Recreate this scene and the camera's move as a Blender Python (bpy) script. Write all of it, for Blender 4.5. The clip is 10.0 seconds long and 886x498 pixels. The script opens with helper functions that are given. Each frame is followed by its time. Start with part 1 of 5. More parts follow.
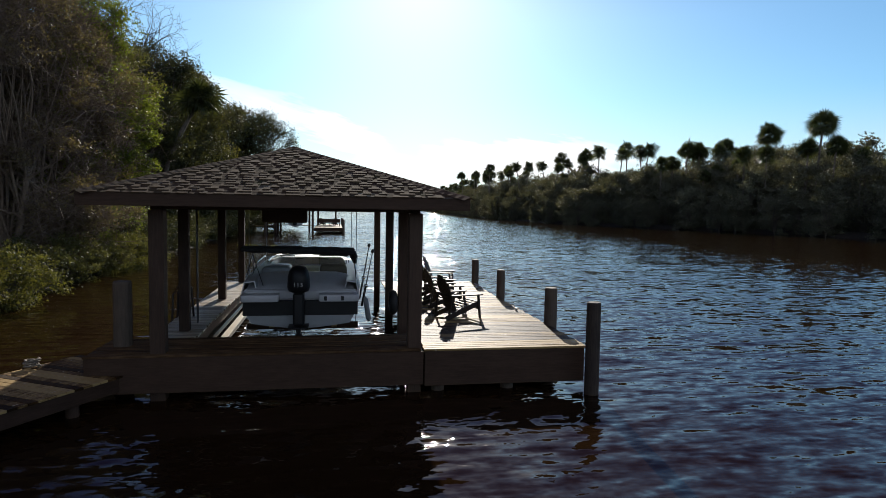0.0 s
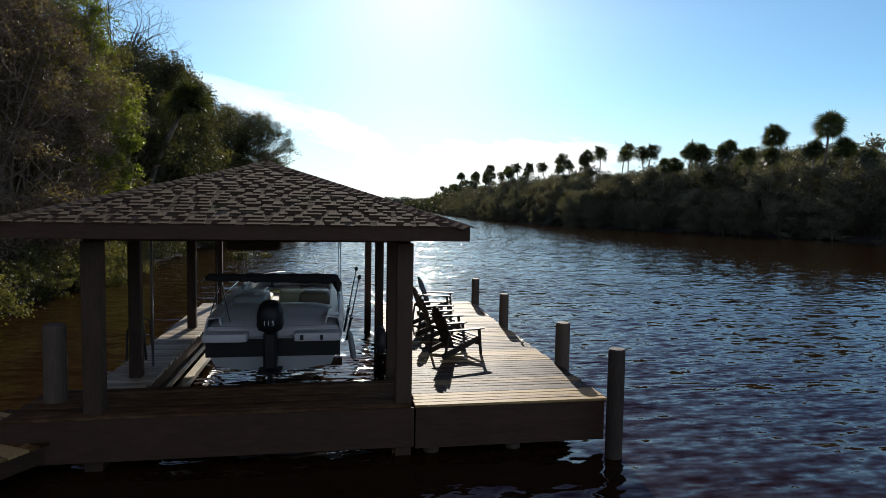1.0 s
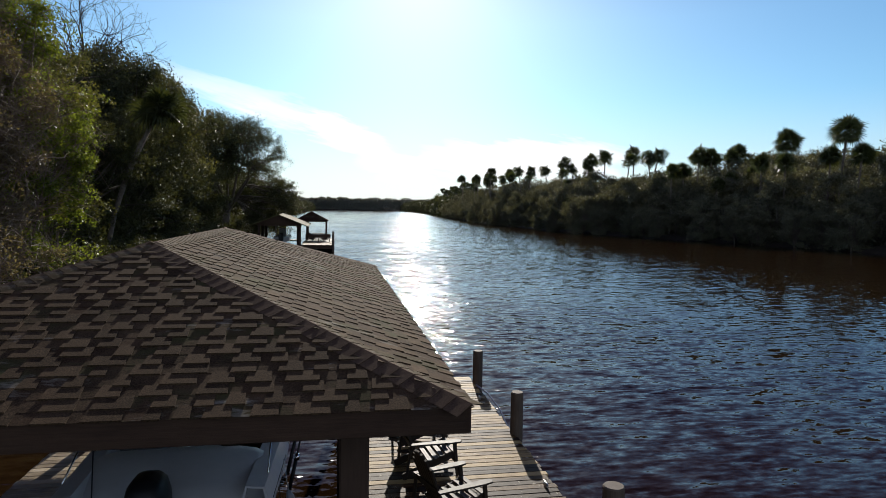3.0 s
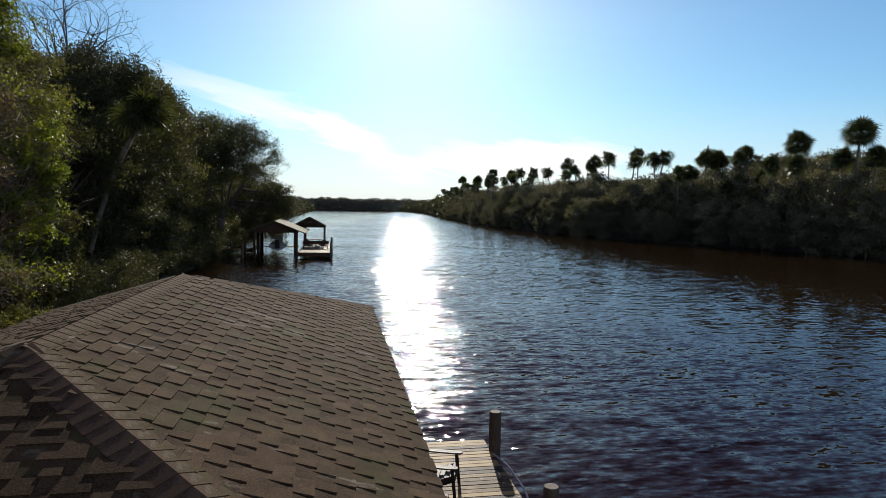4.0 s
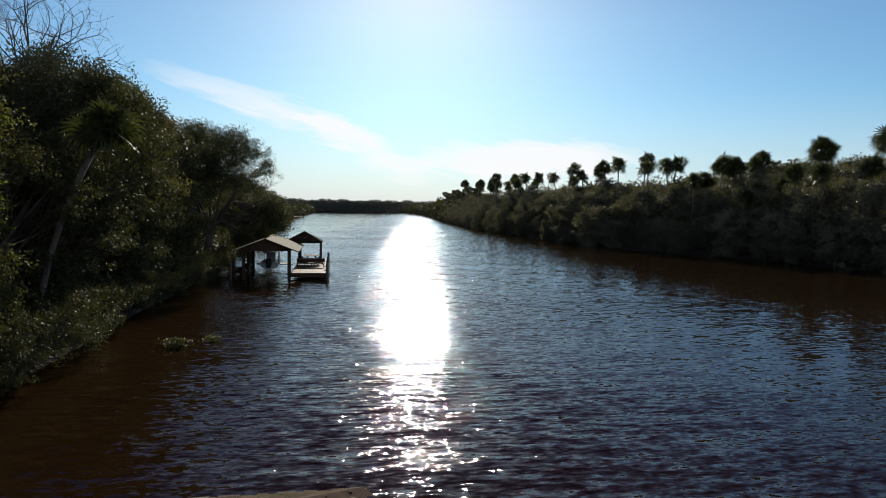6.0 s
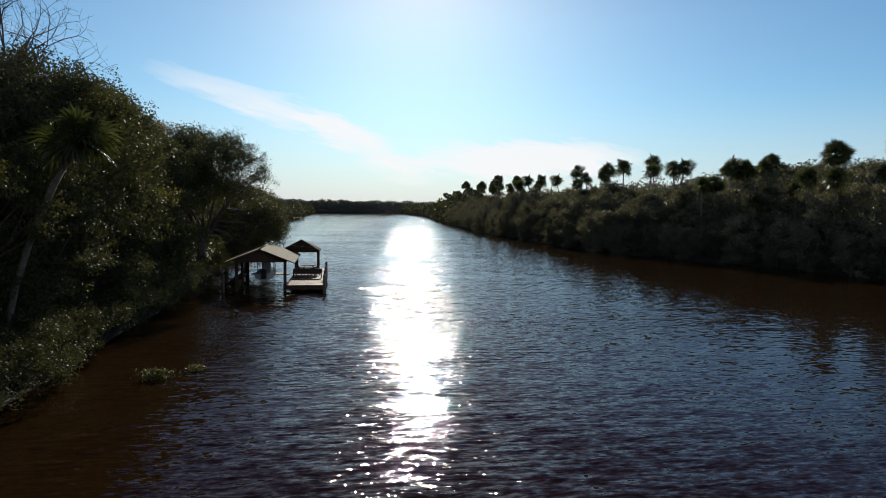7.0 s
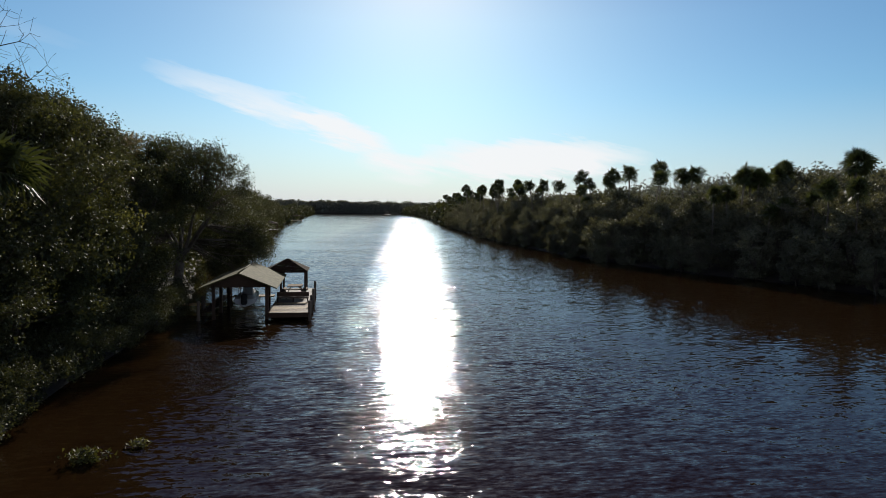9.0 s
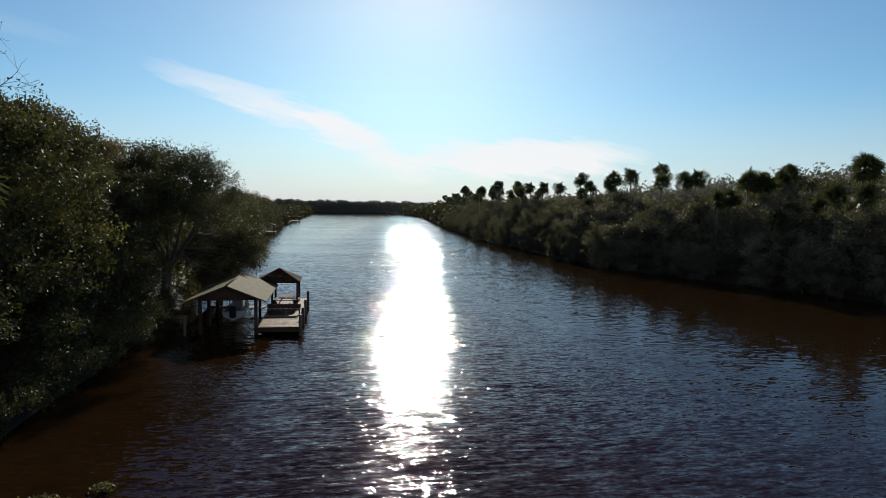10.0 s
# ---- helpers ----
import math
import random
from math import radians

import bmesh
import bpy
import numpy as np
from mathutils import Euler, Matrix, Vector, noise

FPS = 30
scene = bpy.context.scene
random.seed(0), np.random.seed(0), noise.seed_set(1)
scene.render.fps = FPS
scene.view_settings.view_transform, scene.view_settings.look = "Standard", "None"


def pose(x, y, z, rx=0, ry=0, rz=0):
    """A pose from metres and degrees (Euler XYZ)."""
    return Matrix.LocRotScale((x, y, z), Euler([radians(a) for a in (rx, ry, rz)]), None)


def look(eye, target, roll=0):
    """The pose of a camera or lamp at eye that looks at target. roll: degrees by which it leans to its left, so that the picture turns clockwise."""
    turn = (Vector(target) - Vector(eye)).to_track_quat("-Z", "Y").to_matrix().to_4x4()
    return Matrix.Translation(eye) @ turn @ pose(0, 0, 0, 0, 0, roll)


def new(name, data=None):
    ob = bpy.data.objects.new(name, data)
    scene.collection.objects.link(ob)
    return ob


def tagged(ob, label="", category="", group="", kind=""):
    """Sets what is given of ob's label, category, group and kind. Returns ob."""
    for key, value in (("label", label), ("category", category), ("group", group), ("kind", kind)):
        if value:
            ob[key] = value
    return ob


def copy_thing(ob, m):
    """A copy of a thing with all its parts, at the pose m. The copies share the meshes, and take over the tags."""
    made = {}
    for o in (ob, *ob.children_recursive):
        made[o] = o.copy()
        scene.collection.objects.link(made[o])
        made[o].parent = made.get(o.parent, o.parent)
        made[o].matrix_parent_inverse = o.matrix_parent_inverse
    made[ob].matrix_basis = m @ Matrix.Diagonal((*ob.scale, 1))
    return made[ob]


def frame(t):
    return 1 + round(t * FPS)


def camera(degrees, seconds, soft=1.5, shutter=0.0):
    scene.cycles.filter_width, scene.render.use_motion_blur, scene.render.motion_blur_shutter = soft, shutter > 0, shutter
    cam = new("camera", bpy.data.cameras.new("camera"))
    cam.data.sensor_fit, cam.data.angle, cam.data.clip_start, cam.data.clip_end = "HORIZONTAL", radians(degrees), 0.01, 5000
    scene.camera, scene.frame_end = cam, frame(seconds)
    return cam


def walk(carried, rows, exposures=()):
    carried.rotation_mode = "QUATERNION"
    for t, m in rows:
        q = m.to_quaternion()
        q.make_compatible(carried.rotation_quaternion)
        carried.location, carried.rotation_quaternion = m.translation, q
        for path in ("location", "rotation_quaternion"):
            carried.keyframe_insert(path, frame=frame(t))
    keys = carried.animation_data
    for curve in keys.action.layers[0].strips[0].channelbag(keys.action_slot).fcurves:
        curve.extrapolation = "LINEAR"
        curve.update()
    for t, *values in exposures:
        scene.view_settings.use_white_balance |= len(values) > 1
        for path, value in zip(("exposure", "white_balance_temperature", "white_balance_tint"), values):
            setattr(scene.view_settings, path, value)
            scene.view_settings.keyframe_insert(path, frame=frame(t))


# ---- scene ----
cam = camera(70.81, 10.0, soft=0.6)
# seconds, x, y, z in metres, yaw, pitch, roll in degrees
ROWS = [
    (0, 0.000, 0.000, 3.300, -10.035, -3.805, -0.943),
    (0.5, 0.161, 0.860, 3.494, -10.042, -3.842, -1.062),
    (1, 0.382, 1.756, 3.731, -10.055, -3.818, -0.984),
    (1.5, 0.644, 2.713, 4.024, -10.042, -3.811, -0.987),
    (2, 0.895, 3.668, 4.331, -10.034, -3.812, -0.962),
    (2.5, 1.103, 4.702, 4.647, -10.003, -3.803, -1.005),
    (3, 1.267, 5.865, 4.972, -9.986, -3.790, -0.983),
    (4.5, 1.609, 9.713, 5.947, -9.942, -3.814, -0.932),
    (5, 1.721, 11.043, 6.317, -9.931, -3.813, -0.918),
    (5.5, 1.833, 12.412, 6.713, -9.917, -3.758, -0.917),
    (7, 2.175, 16.650, 7.937, -9.862, -3.767, -0.904),
    (7.5, 2.386, 18.026, 8.352, -9.867, -3.795, -0.909),
    (8, 2.669, 19.329, 8.778, -9.849, -3.824, -0.841),
    (8.5, 2.979, 20.534, 9.222, -9.845, -3.825, -0.927),
    (9, 3.305, 21.656, 9.686, -9.847, -3.839, -0.937),
    (9.5, 3.621, 22.699, 10.140, -9.860, -3.875, -0.943),
    (10, 3.922, 23.705, 10.578, -9.867, -3.920, -1.021),
]
EXPOSURES = [(0.0, 0.32, 6500, 10.5), (3.0, 0.25, 6500, 10.5), (5.0, 0.04, 6500, 10.5), (10.0, -0.12, 6500, 10.5)]
walk(cam, [(t, pose(x, y, z, 90 + pitch, roll, yaw)) for t, x, y, z, yaw, pitch, roll in ROWS], EXPOSURES)

# ---- light: low winter sun over the river, clear sky ----
SUN_EL, SUN_AZ = radians(22.5), radians(7.5)      # azimuth from +y towards +x
sun_way = Vector((math.sin(SUN_AZ) * math.cos(SUN_EL), math.cos(SUN_AZ) * math.cos(SUN_EL), math.sin(SUN_EL)))
world = bpy.data.worlds.new("sky")
scene.world = world
world.use_nodes = True
wn, wl = world.node_tree.nodes, world.node_tree.links
wn.clear()
sky = wn.new("ShaderNodeTexSky")
sky.sky_type, sky.sun_disc = "NISHITA", False
sky.sun_elevation, sky.sun_rotation = SUN_EL, SUN_AZ
sky.air_density, sky.dust_density, sky.ozone_density, sky.altitude = 1.0, 0.3, 2.2, 0
bg = wn.new("ShaderNodeBackground")
bg.inputs[1].default_value = 0.085
wout = wn.new("ShaderNodeOutputWorld")


def wmath(op, a, b=0.0, c=0.0):
    m = wn.new("ShaderNodeMath")
    m.operation = op
    for k, v in enumerate((a, b, c)):
        if isinstance(v, (int, float)):
            m.inputs[k].default_value = v
        else:
            wl.new(v, m.inputs[k])
    return m.outputs[0]


# thin cirrus: streaks low over the river, broken up by stretched noise
wtc = wn.new("ShaderNodeTexCoord")
wsep = wn.new("ShaderNodeSeparateXYZ")
wl.new(wtc.outputs["Generated"], wsep.inputs[0])
az = wmath("MULTIPLY", wmath("ARCTAN2", wsep.outputs[0], wsep.outputs[1]), 57.2958)
el = wmath("MULTIPLY", wmath("ARCSINE", wsep.outputs[2]), 57.2958)
wcomb = wn.new("ShaderNodeCombineXYZ")
wl.new(wmath("MULTIPLY", az, 0.10), wcomb.inputs[0])
wl.new(wmath("MULTIPLY", wmath("ADD", el, wmath("MULTIPLY", az, 0.22)), 0.55), wcomb.inputs[1])
wno = wn.new("ShaderNodeTexNoise")
wno.inputs["Scale"].default_value, wno.inputs["Detail"].default_value, wno.inputs["Roughness"].default_value = 1.6, 6, 0.6
wl.new(wcomb.outputs[0], wno.inputs["Vector"])
wob = wmath("SUBTRACT", wno.outputs[0], 0.5)


def streak(az0, el0, slope, half_az, half_el, weight):
    """A soft streak round az0, el0 (degrees) that falls by slope as it goes right."""
    da = wmath("SUBTRACT", az, az0)
    de = wmath("SUBTRACT", wmath("ADD", el, wmath("MULTIPLY", wob, half_el * 2.2)), wmath("ADD", wmath("MULTIPLY", da, slope), el0))
    q = wmath("ADD", wmath("POWER", wmath("ABSOLUTE", wmath("DIVIDE", da, half_az)), 2.0), wmath("POWER", wmath("ABSOLUTE", wmath("DIVIDE", de, half_el)), 2.0))
    f = wmath("MAXIMUM", wmath("SUBTRACT", 1.0, q), 0.0)
    return wmath("MULTIPLY", wmath("MULTIPLY", f, weight), wmath("ADD", wmath("MULTIPLY", wno.outputs[0], 1.4), 0.1))


cirrus = streak(-5.0, 8.3, -0.27, 11.0, 1.5, 0.75)
for args in ((1.0, 6.3, -0.34, 5.0, 1.7, 0.9), (5.6, 3.9, -0.02, 4.0, 1.2, 0.9), (17.5, 4.4, 0.02, 11.0, 1.9, 1.5), (6.5, 2.6, 0.0, 3.0, 0.7, 0.5), (-28, 13, -0.1, 9, 1.0, 0.1), (-90, 15, 0.1, 30, 4, 0.5), (130, 15, 0.1, 30, 4, 0.5)):
    cirrus = wmath("ADD", cirrus, streak(*args))
# thin bright veil round the sun
wdot = wn.new("ShaderNodeVectorMath")
wdot.operation = "DOT_PRODUCT"
wl.new(wtc.outputs["Generated"], wdot.inputs[0])
wdot.inputs[1].default_value = tuple(sun_way)
off_sun = wmath("MULTIPLY", wmath("ARCCOSINE", wmath("MINIMUM", wdot.outputs["Value"], 0.99999)), 57.2958)
veil = wmath("ADD", wmath("MULTIPLY", wmath("POWER", 2.7183, wmath("MULTIPLY", off_sun, -0.22)), 0.95), wmath("MULTIPLY", wmath("POWER", 2.7183, wmath("MULTIPLY", off_sun, -0.06)), 0.21))
# high thin cloud added out of view, away from the sun, to fill the shade
wback = wn.new("ShaderNodeMapRange")
wl.new(off_sun, wback.inputs[0])
wback.inputs[1].default_value, wback.inputs[2].default_value, wback.inputs[4].default_value = 70.0, 120.0, 0.36
cirrus = wmath("MINIMUM", wmath("ADD", wmath("ADD", cirrus, veil), wmath("MULTIPLY", wback.outputs[0], wmath("ADD", wno.outputs[0], 0.3))), 0.9)
wmix = wn.new("ShaderNodeMix")
wmix.data_type = "RGBA"
wl.new(cirrus, wmix.inputs[0])
wtone = wn.new("ShaderNodeMix")
wtone.data_type, wtone.blend_type = "RGBA", "MULTIPLY"
wtone.inputs[0].default_value = 1.0
wl.new(sky.outputs[0], wtone.inputs[6])
whigh = wn.new("ShaderNodeMapRange")
wl.new(el, whigh.inputs[0])
whigh.inputs[1].default_value, whigh.inputs[2].default_value = 16.0, 42.0
wdeep = wn.new("ShaderNodeMix")
wdeep.data_type = "RGBA"
wl.new(whigh.outputs[0], wdeep.inputs[0])
wdeep.inputs[6].default_value = (0.68, 1.02, 1.20, 1)
wdeep.inputs[7].default_value = (0.22, 0.20, 0.64, 1)
wl.new(wdeep.outputs[2], wtone.inputs[7])
# pale haze towards the horizon
whaze = wn.new("ShaderNodeMix")
whaze.data_type = "RGBA"
low_sky = wmath("MAXIMUM", wmath("SUBTRACT", 1.0, wmath("DIVIDE", wmath("ABSOLUTE", el), 10.0)), 0.0)
wl.new(wmath("MULTIPLY", wmath("POWER", low_sky, 1.4), 0.88), whaze.inputs[0])
wl.new(wtone.outputs[2], whaze.inputs[6])
whaze.inputs[7].default_value = (7.5, 7.7, 8.9, 1)
wl.new(whaze.outputs[2], wmix.inputs[6])
wmix.inputs[7].default_value = (11.8, 11.8, 11.9, 1)
wl.new(wmix.outputs[2], bg.inputs[0])
wl.new(bg.outputs[0], wout.inputs[0])

sun_data = bpy.data.lights.new("sun", "SUN")
sun_data.energy, sun_data.angle, sun_data.color = 5.0, radians(0.53), (1.0, 0.93, 0.82)
sun = new("sun", sun_data)
sun.matrix_world = look(sun_way * 100, (0, 0, 0))


# ---- materials ----
def material(name, build, rough=0.7, metal=0.0, spec=0.5):
    m = bpy.data.materials.new(name)
    m.use_nodes = True
    n, l = m.node_tree.nodes, m.node_tree.links
    p = n["Principled BSDF"]
    p.inputs["Roughness"].default_value = rough
    p.inputs["Metallic"].default_value = metal
    p.inputs["Specular IOR Level"].default_value = spec
    build(n, l, p)
    return m


def ramp(n, stops):
    r = n.new("ShaderNodeValToRGB")
    e = r.color_ramp.elements
    while len(e) < len(stops):
        e.new(0.5)
    for k, (pos, col) in enumerate(stops):
        e[k].position, e[k].color = pos, (*col, 1)
    return r


def coords(n, l, scale=(1, 1, 1), which="Object"):
    tc = n.new("ShaderNodeTexCoord")
    mp = n.new("ShaderNodeMapping")
    mp.inputs["Scale"].default_value = scale
    l.new(tc.outputs[which], mp.inputs[0])
    return mp


def noise_tex(n, l, vec, scale, detail=4, rough=0.55):
    t = n.new("ShaderNodeTexNoise")
    t.inputs["Scale"].default_value, t.inputs["Detail"].default_value, t.inputs["Roughness"].default_value = scale, detail, rough
    l.new(vec.outputs[0], t.inputs["Vector"])
    return t


def bump(n, l, p, height, strength, dist):
    b = n.new("ShaderNodeBump")
    b.inputs["Strength"].default_value, b.inputs["Distance"].default_value = strength, dist
    l.new(height, b.inputs["Height"])
    l.new(b.outputs[0], p.inputs["Normal"])
    return b


def math_node(n, l, op, a, b):
    m = n.new("ShaderNodeMath")
    m.operation = op
    for k, v in enumerate((a, b)):
        if isinstance(v, (int, float)):
            m.inputs[k].default_value = v
        else:
            l.new(v, m.inputs[k])
    return m.outputs[0]


def mix_color(n, l, fac, a, b, kind="MIX"):
    m = n.new("ShaderNodeMix")
    m.data_type, m.blend_type = "RGBA", kind
    for sock, v in ((m.inputs[0], fac), (m.inputs[6], a), (m.inputs[7], b)):
        if isinstance(v, (int, float)):
            sock.default_value = v
        elif isinstance(v, tuple):
            sock.default_value = (*v, 1)
        else:
            l.new(v, sock)
    return m.outputs[2]


def wood(name, stops, rough=0.75, grain=(1.2, 22, 22), spec=0.3, own=0.3, flecks=0.0):
    """Weathered boards: long grain, blotches and knots; every piece has its own figure and tone."""
    def build(n, l, p):
        info = n.new("ShaderNodeObjectInfo")
        shift = n.new("ShaderNodeVectorMath")
        shift.operation = "SCALE"
        shift.inputs[0].default_value = (37.0, 23.0, 11.0)
        l.new(info.outputs["Random"], shift.inputs["Scale"])

        def spot(scale):
            mp = coords(n, l, scale)
            l.new(shift.outputs[0], mp.inputs["Location"])
            return mp

        g = noise_tex(n, l, spot(grain), 3.0, 6, 0.7)
        mid = noise_tex(n, l, spot(tuple(1 + (v - 1) * 0.12 for v in grain)), 2.6, 4, 0.65)
        big = noise_tex(n, l, spot((1, 1, 1)), 1.3, 3)
        s = math_node(n, l, "ADD", math_node(n, l, "MULTIPLY", g.outputs[0], 0.5), math_node(n, l, "MULTIPLY", mid.outputs[0], 0.35))
        s = math_node(n, l, "ADD", s, math_node(n, l, "MULTIPLY", big.outputs[0], 0.15))
        s = math_node(n, l, "ADD", s, math_node(n, l, "MULTIPLY", math_node(n, l, "SUBTRACT", info.outputs["Random"], 0.5), own))
        r = ramp(n, stops)
        l.new(s, r.inputs[0])
        col = r.outputs[0]
        if flecks:
            fl = noise_tex(n, l, spot((9, 14, 9)), 1.0, 3, 0.6)
            fr = ramp(n, [(0.66, (0, 0, 0)), (0.70, (1, 1, 1))])
            l.new(fl.outputs[0], fr.inputs[0])
            col = mix_color(n, l, math_node(n, l, "MULTIPLY", fr.outputs[0], flecks), col, (0.62, 0.57, 0.44))
        l.new(col, p.inputs["Base Color"])
        bump(n, l, p, g.outputs[0], 0.6, 0.005)
    return material(name, build, rough, spec=spec)


def mottled(name, dark, light, scale=6.0, rough=0.7, strength=0.3, dist=0.003, metal=0.0, spec=0.4, vary=0.2):
    def build(n, l, p):
        a = noise_tex(n, l, coords(n, l), scale, 5, 0.6)
        b = noise_tex(n, l, coords(n, l), scale * 7, 3, 0.6)
        info = n.new("ShaderNodeObjectInfo")
        s = math_node(n, l, "ADD", math_node(n, l, "MULTIPLY", a.outputs[0], 0.65), math_node(n, l, "MULTIPLY", b.outputs[0], 0.35))
        s = math_node(n, l, "ADD", s, math_node(n, l, "MULTIPLY", math_node(n, l, "SUBTRACT", info.outputs["Random"], 0.5), vary))
        r = ramp(n, [(0.3, dark), (0.7, light)])
        l.new(s, r.inputs[0])
        l.new(r.outputs[0], p.inputs["Base Color"])
        bump(n, l, p, b.outputs[0], strength, dist)
    return material(name, build, rough, metal, spec)


def foliage(name, dark, light, through_light=0.35, rough=0.6):
    """Leaves: some gloss, some light coming through, each leaf and each plant a tone of its own."""
    def build(n, l, p):
        geo = n.new("ShaderNodeNewGeometry")
        info = n.new("ShaderNodeObjectInfo")
        blot = noise_tex(n, l, coords(n, l), 0.45, 2)
        s = math_node(n, l, "ADD", math_node(n, l, "MULTIPLY", geo.outputs["Random Per Island"], 0.4), math_node(n, l, "MULTIPLY", info.outputs["Random"], 0.25))
        s = math_node(n, l, "ADD", s, math_node(n, l, "MULTIPLY", blot.outputs[0], 0.4))
        r = ramp(n, [(0.2, dark), (0.85, light)])
        l.new(s, r.inputs[0])
        l.new(r.outputs[0], p.inputs["Base Color"])
        tr = n.new("ShaderNodeBsdfTranslucent")
        warm = mix_color(n, l, 1.0, r.outputs[0], (1.25, 1.15, 0.5), "MULTIPLY")
        l.new(warm, tr.inputs[0])
        mx = n.new("ShaderNodeMixShader")
        mx.inputs[0].default_value = through_light
        l.new(p.outputs[0], mx.inputs[1])
        l.new(tr.outputs[0], mx.inputs[2])
        l.new(mx.outputs[0], n["Material Output"].inputs[0])
    return material(name, build, rough, spec=0.3)


def plain(name, col, rough=0.5, metal=0.0, spec=0.5, coat=0.0):
    def build(n, l, p):
        a = noise_tex(n, l, coords(n, l), 9.0, 4)
        c = mix_color(n, l, math_node(n, l, "MULTIPLY", a.outputs[0], 0.35), col, tuple(v * 0.6 for v in col))
        l.new(c, p.inputs["Base Color"])
        r = math_node(n, l, "ADD", math_node(n, l, "MULTIPLY", a.outputs[0], 0.15), rough - 0.07)
        l.new(r, p.inputs["Roughness"])
        p.inputs["Coat Weight"].default_value = coat
    return material(name, build, rough, metal, spec)


def build_water(n, l, p):
    """Wind ripples as a field of surface slopes: long low waves, chop with crests across the river, fine ripples, steeper on their lee side."""
    p.inputs["Base Color"].default_value = (0.017, 0.0085, 0.003, 1)
    p.inputs["IOR"].default_value = 1.23
    p.inputs["Specular Tint"].default_value = (0.95, 0.72, 1.0, 1)

    def slopes(scale, freq, ax, ay, detail, rough=0.5):
        t = noise_tex(n, l, coords(n, l, scale), freq, detail, rough)
        sub = n.new("ShaderNodeVectorMath")
        sub.operation = "SUBTRACT"
        l.new(t.outputs["Color"], sub.inputs[0])
        sub.inputs[1].default_value = (0.5, 0.5, 0.5)
        mul = n.new("ShaderNodeVectorMath")
        mul.operation = "MULTIPLY"
        l.new(sub.outputs[0], mul.inputs[0])
        mul.inputs[1].default_value = (ax, ay, 0)
        return mul.outputs[0]

    def vec(op, a, b):
        m = n.new("ShaderNodeVectorMath")
        m.operation = op
        for k, v in enumerate((a, b)):
            if isinstance(v, tuple):
                m.inputs[k].default_value = v
            elif v is not None:
                l.new(v, m.inputs[k])
        return m.outputs[0]

    waves = vec("ADD", slopes((0.10, 0.45, 1), 1.0, 0.06, 0.09, 2), slopes((0.55, 2.4, 1), 1.0, 0.13, 0.17, 1))
    waves = vec("ADD", waves, slopes((0.34, 0.80, 1), 1.0, 0.13, 0.09, 1))
    waves = vec("ADD", waves, slopes((1.6, 3.9, 1), 1.0, 0.31, 0.25, 0))
    waves = vec("ADD", waves, slopes((4.0, 9.0, 1), 1.0, 0.28, 0.24, 0))
    waves = vec("ADD", waves, slopes((0.8, 5.5, 1), 1.0, 0.10, 0.29, 1))
    waves = vec("ADD", waves, slopes((12.0, 20.0, 1), 1.0, 0.10, 0.10, 0))
    gust = noise_tex(n, l, coords(n, l, (0.016, 0.05, 1)), 1.0, 3, 0.55)
    g = n.new("ShaderNodeMapRange")
    l.new(gust.outputs[0], g.inputs[0])
    g.inputs[1].default_value, g.inputs[2].default_value, g.inputs[3].default_value, g.inputs[4].default_value = 0.35, 0.65, 0.6, 1.25
    sc = n.new("ShaderNodeVectorMath")
    sc.operation = "SCALE"
    l.new(waves, sc.inputs[0])
    # calmer towards the banks, with small puffs of wind
    sep = n.new("ShaderNodeSeparateXYZ")
    l.new(coords(n, l).outputs[0], sep.inputs[0])
    lee = n.new("ShaderNodeMapRange")
    l.new(math_node(n, l, "ABSOLUTE", math_node(n, l, "SUBTRACT", sep.outputs[0], math_node(n, l, "ADD", math_node(n, l, "MULTIPLY", sep.outputs[1], 0.1317), 0.8)), 0.0), lee.inputs[0])
    lee.inputs[1].default_value, lee.inputs[2].default_value, lee.inputs[3].default_value, lee.inputs[4].default_value = 7.0, 30.0, 1.0, 0.34
    puff = noise_tex(n, l, coords(n, l, (0.9, 2.0, 1)), 1.0, 2, 0.6)
    pr = n.new("ShaderNodeMapRange")
    l.new(puff.outputs[0], pr.inputs[0])
    pr.inputs[1].default_value, pr.inputs[2].default_value, pr.inputs[3].default_value, pr.inputs[4].default_value = 0.40, 0.72, 0.8, 1.6
    calm = math_node(n, l, "MULTIPLY", g.outputs[0], lee.outputs[0])
    l.new(math_node(n, l, "MULTIPLY", calm, pr.outputs[0]), sc.inputs["Scale"])
    lean = n.new("ShaderNodeCombineXYZ")
    l.new(math_node(n, l, "MULTIPLY", lee.outputs[0], -0.042), lean.inputs[1])
    lean.inputs[2].default_value = 1.0
    nor = vec("NORMALIZE", vec("ADD", sc.outputs[0], lean.outputs[0]), None)
    l.new(nor, p.inputs["Normal"])


WATER = material("river_water", build_water, 0.04, spec=0.5)
PLANK = wood("weathered_planks", [(0.37, (0.020, 0.010, 0.0035)), (0.49, (0.085, 0.043, 0.013)), (0.63, (0.34, 0.235, 0.10))], 0.62, spec=0.11, own=0.44, flecks=0.6)
# Paler copy of the planks, with sun glare mixed into the colour.
PALE_PLANK = wood("sun_glare_planks", [(0.30, (0.10, 0.075, 0.05)), (0.47, (0.24, 0.19, 0.13)), (0.64, (0.46, 0.39, 0.29))], 0.38, spec=0.5, own=0.25)
PILE = wood("treated_pile_wood", [(0.3, (0.030, 0.022, 0.018)), (0.7, (0.11, 0.083, 0.062))], grain=(22, 22, 1.2))
TIMBER = wood("dark_timber", [(0.3, (0.020, 0.010, 0.0055)), (0.7, (0.072, 0.040, 0.024))])
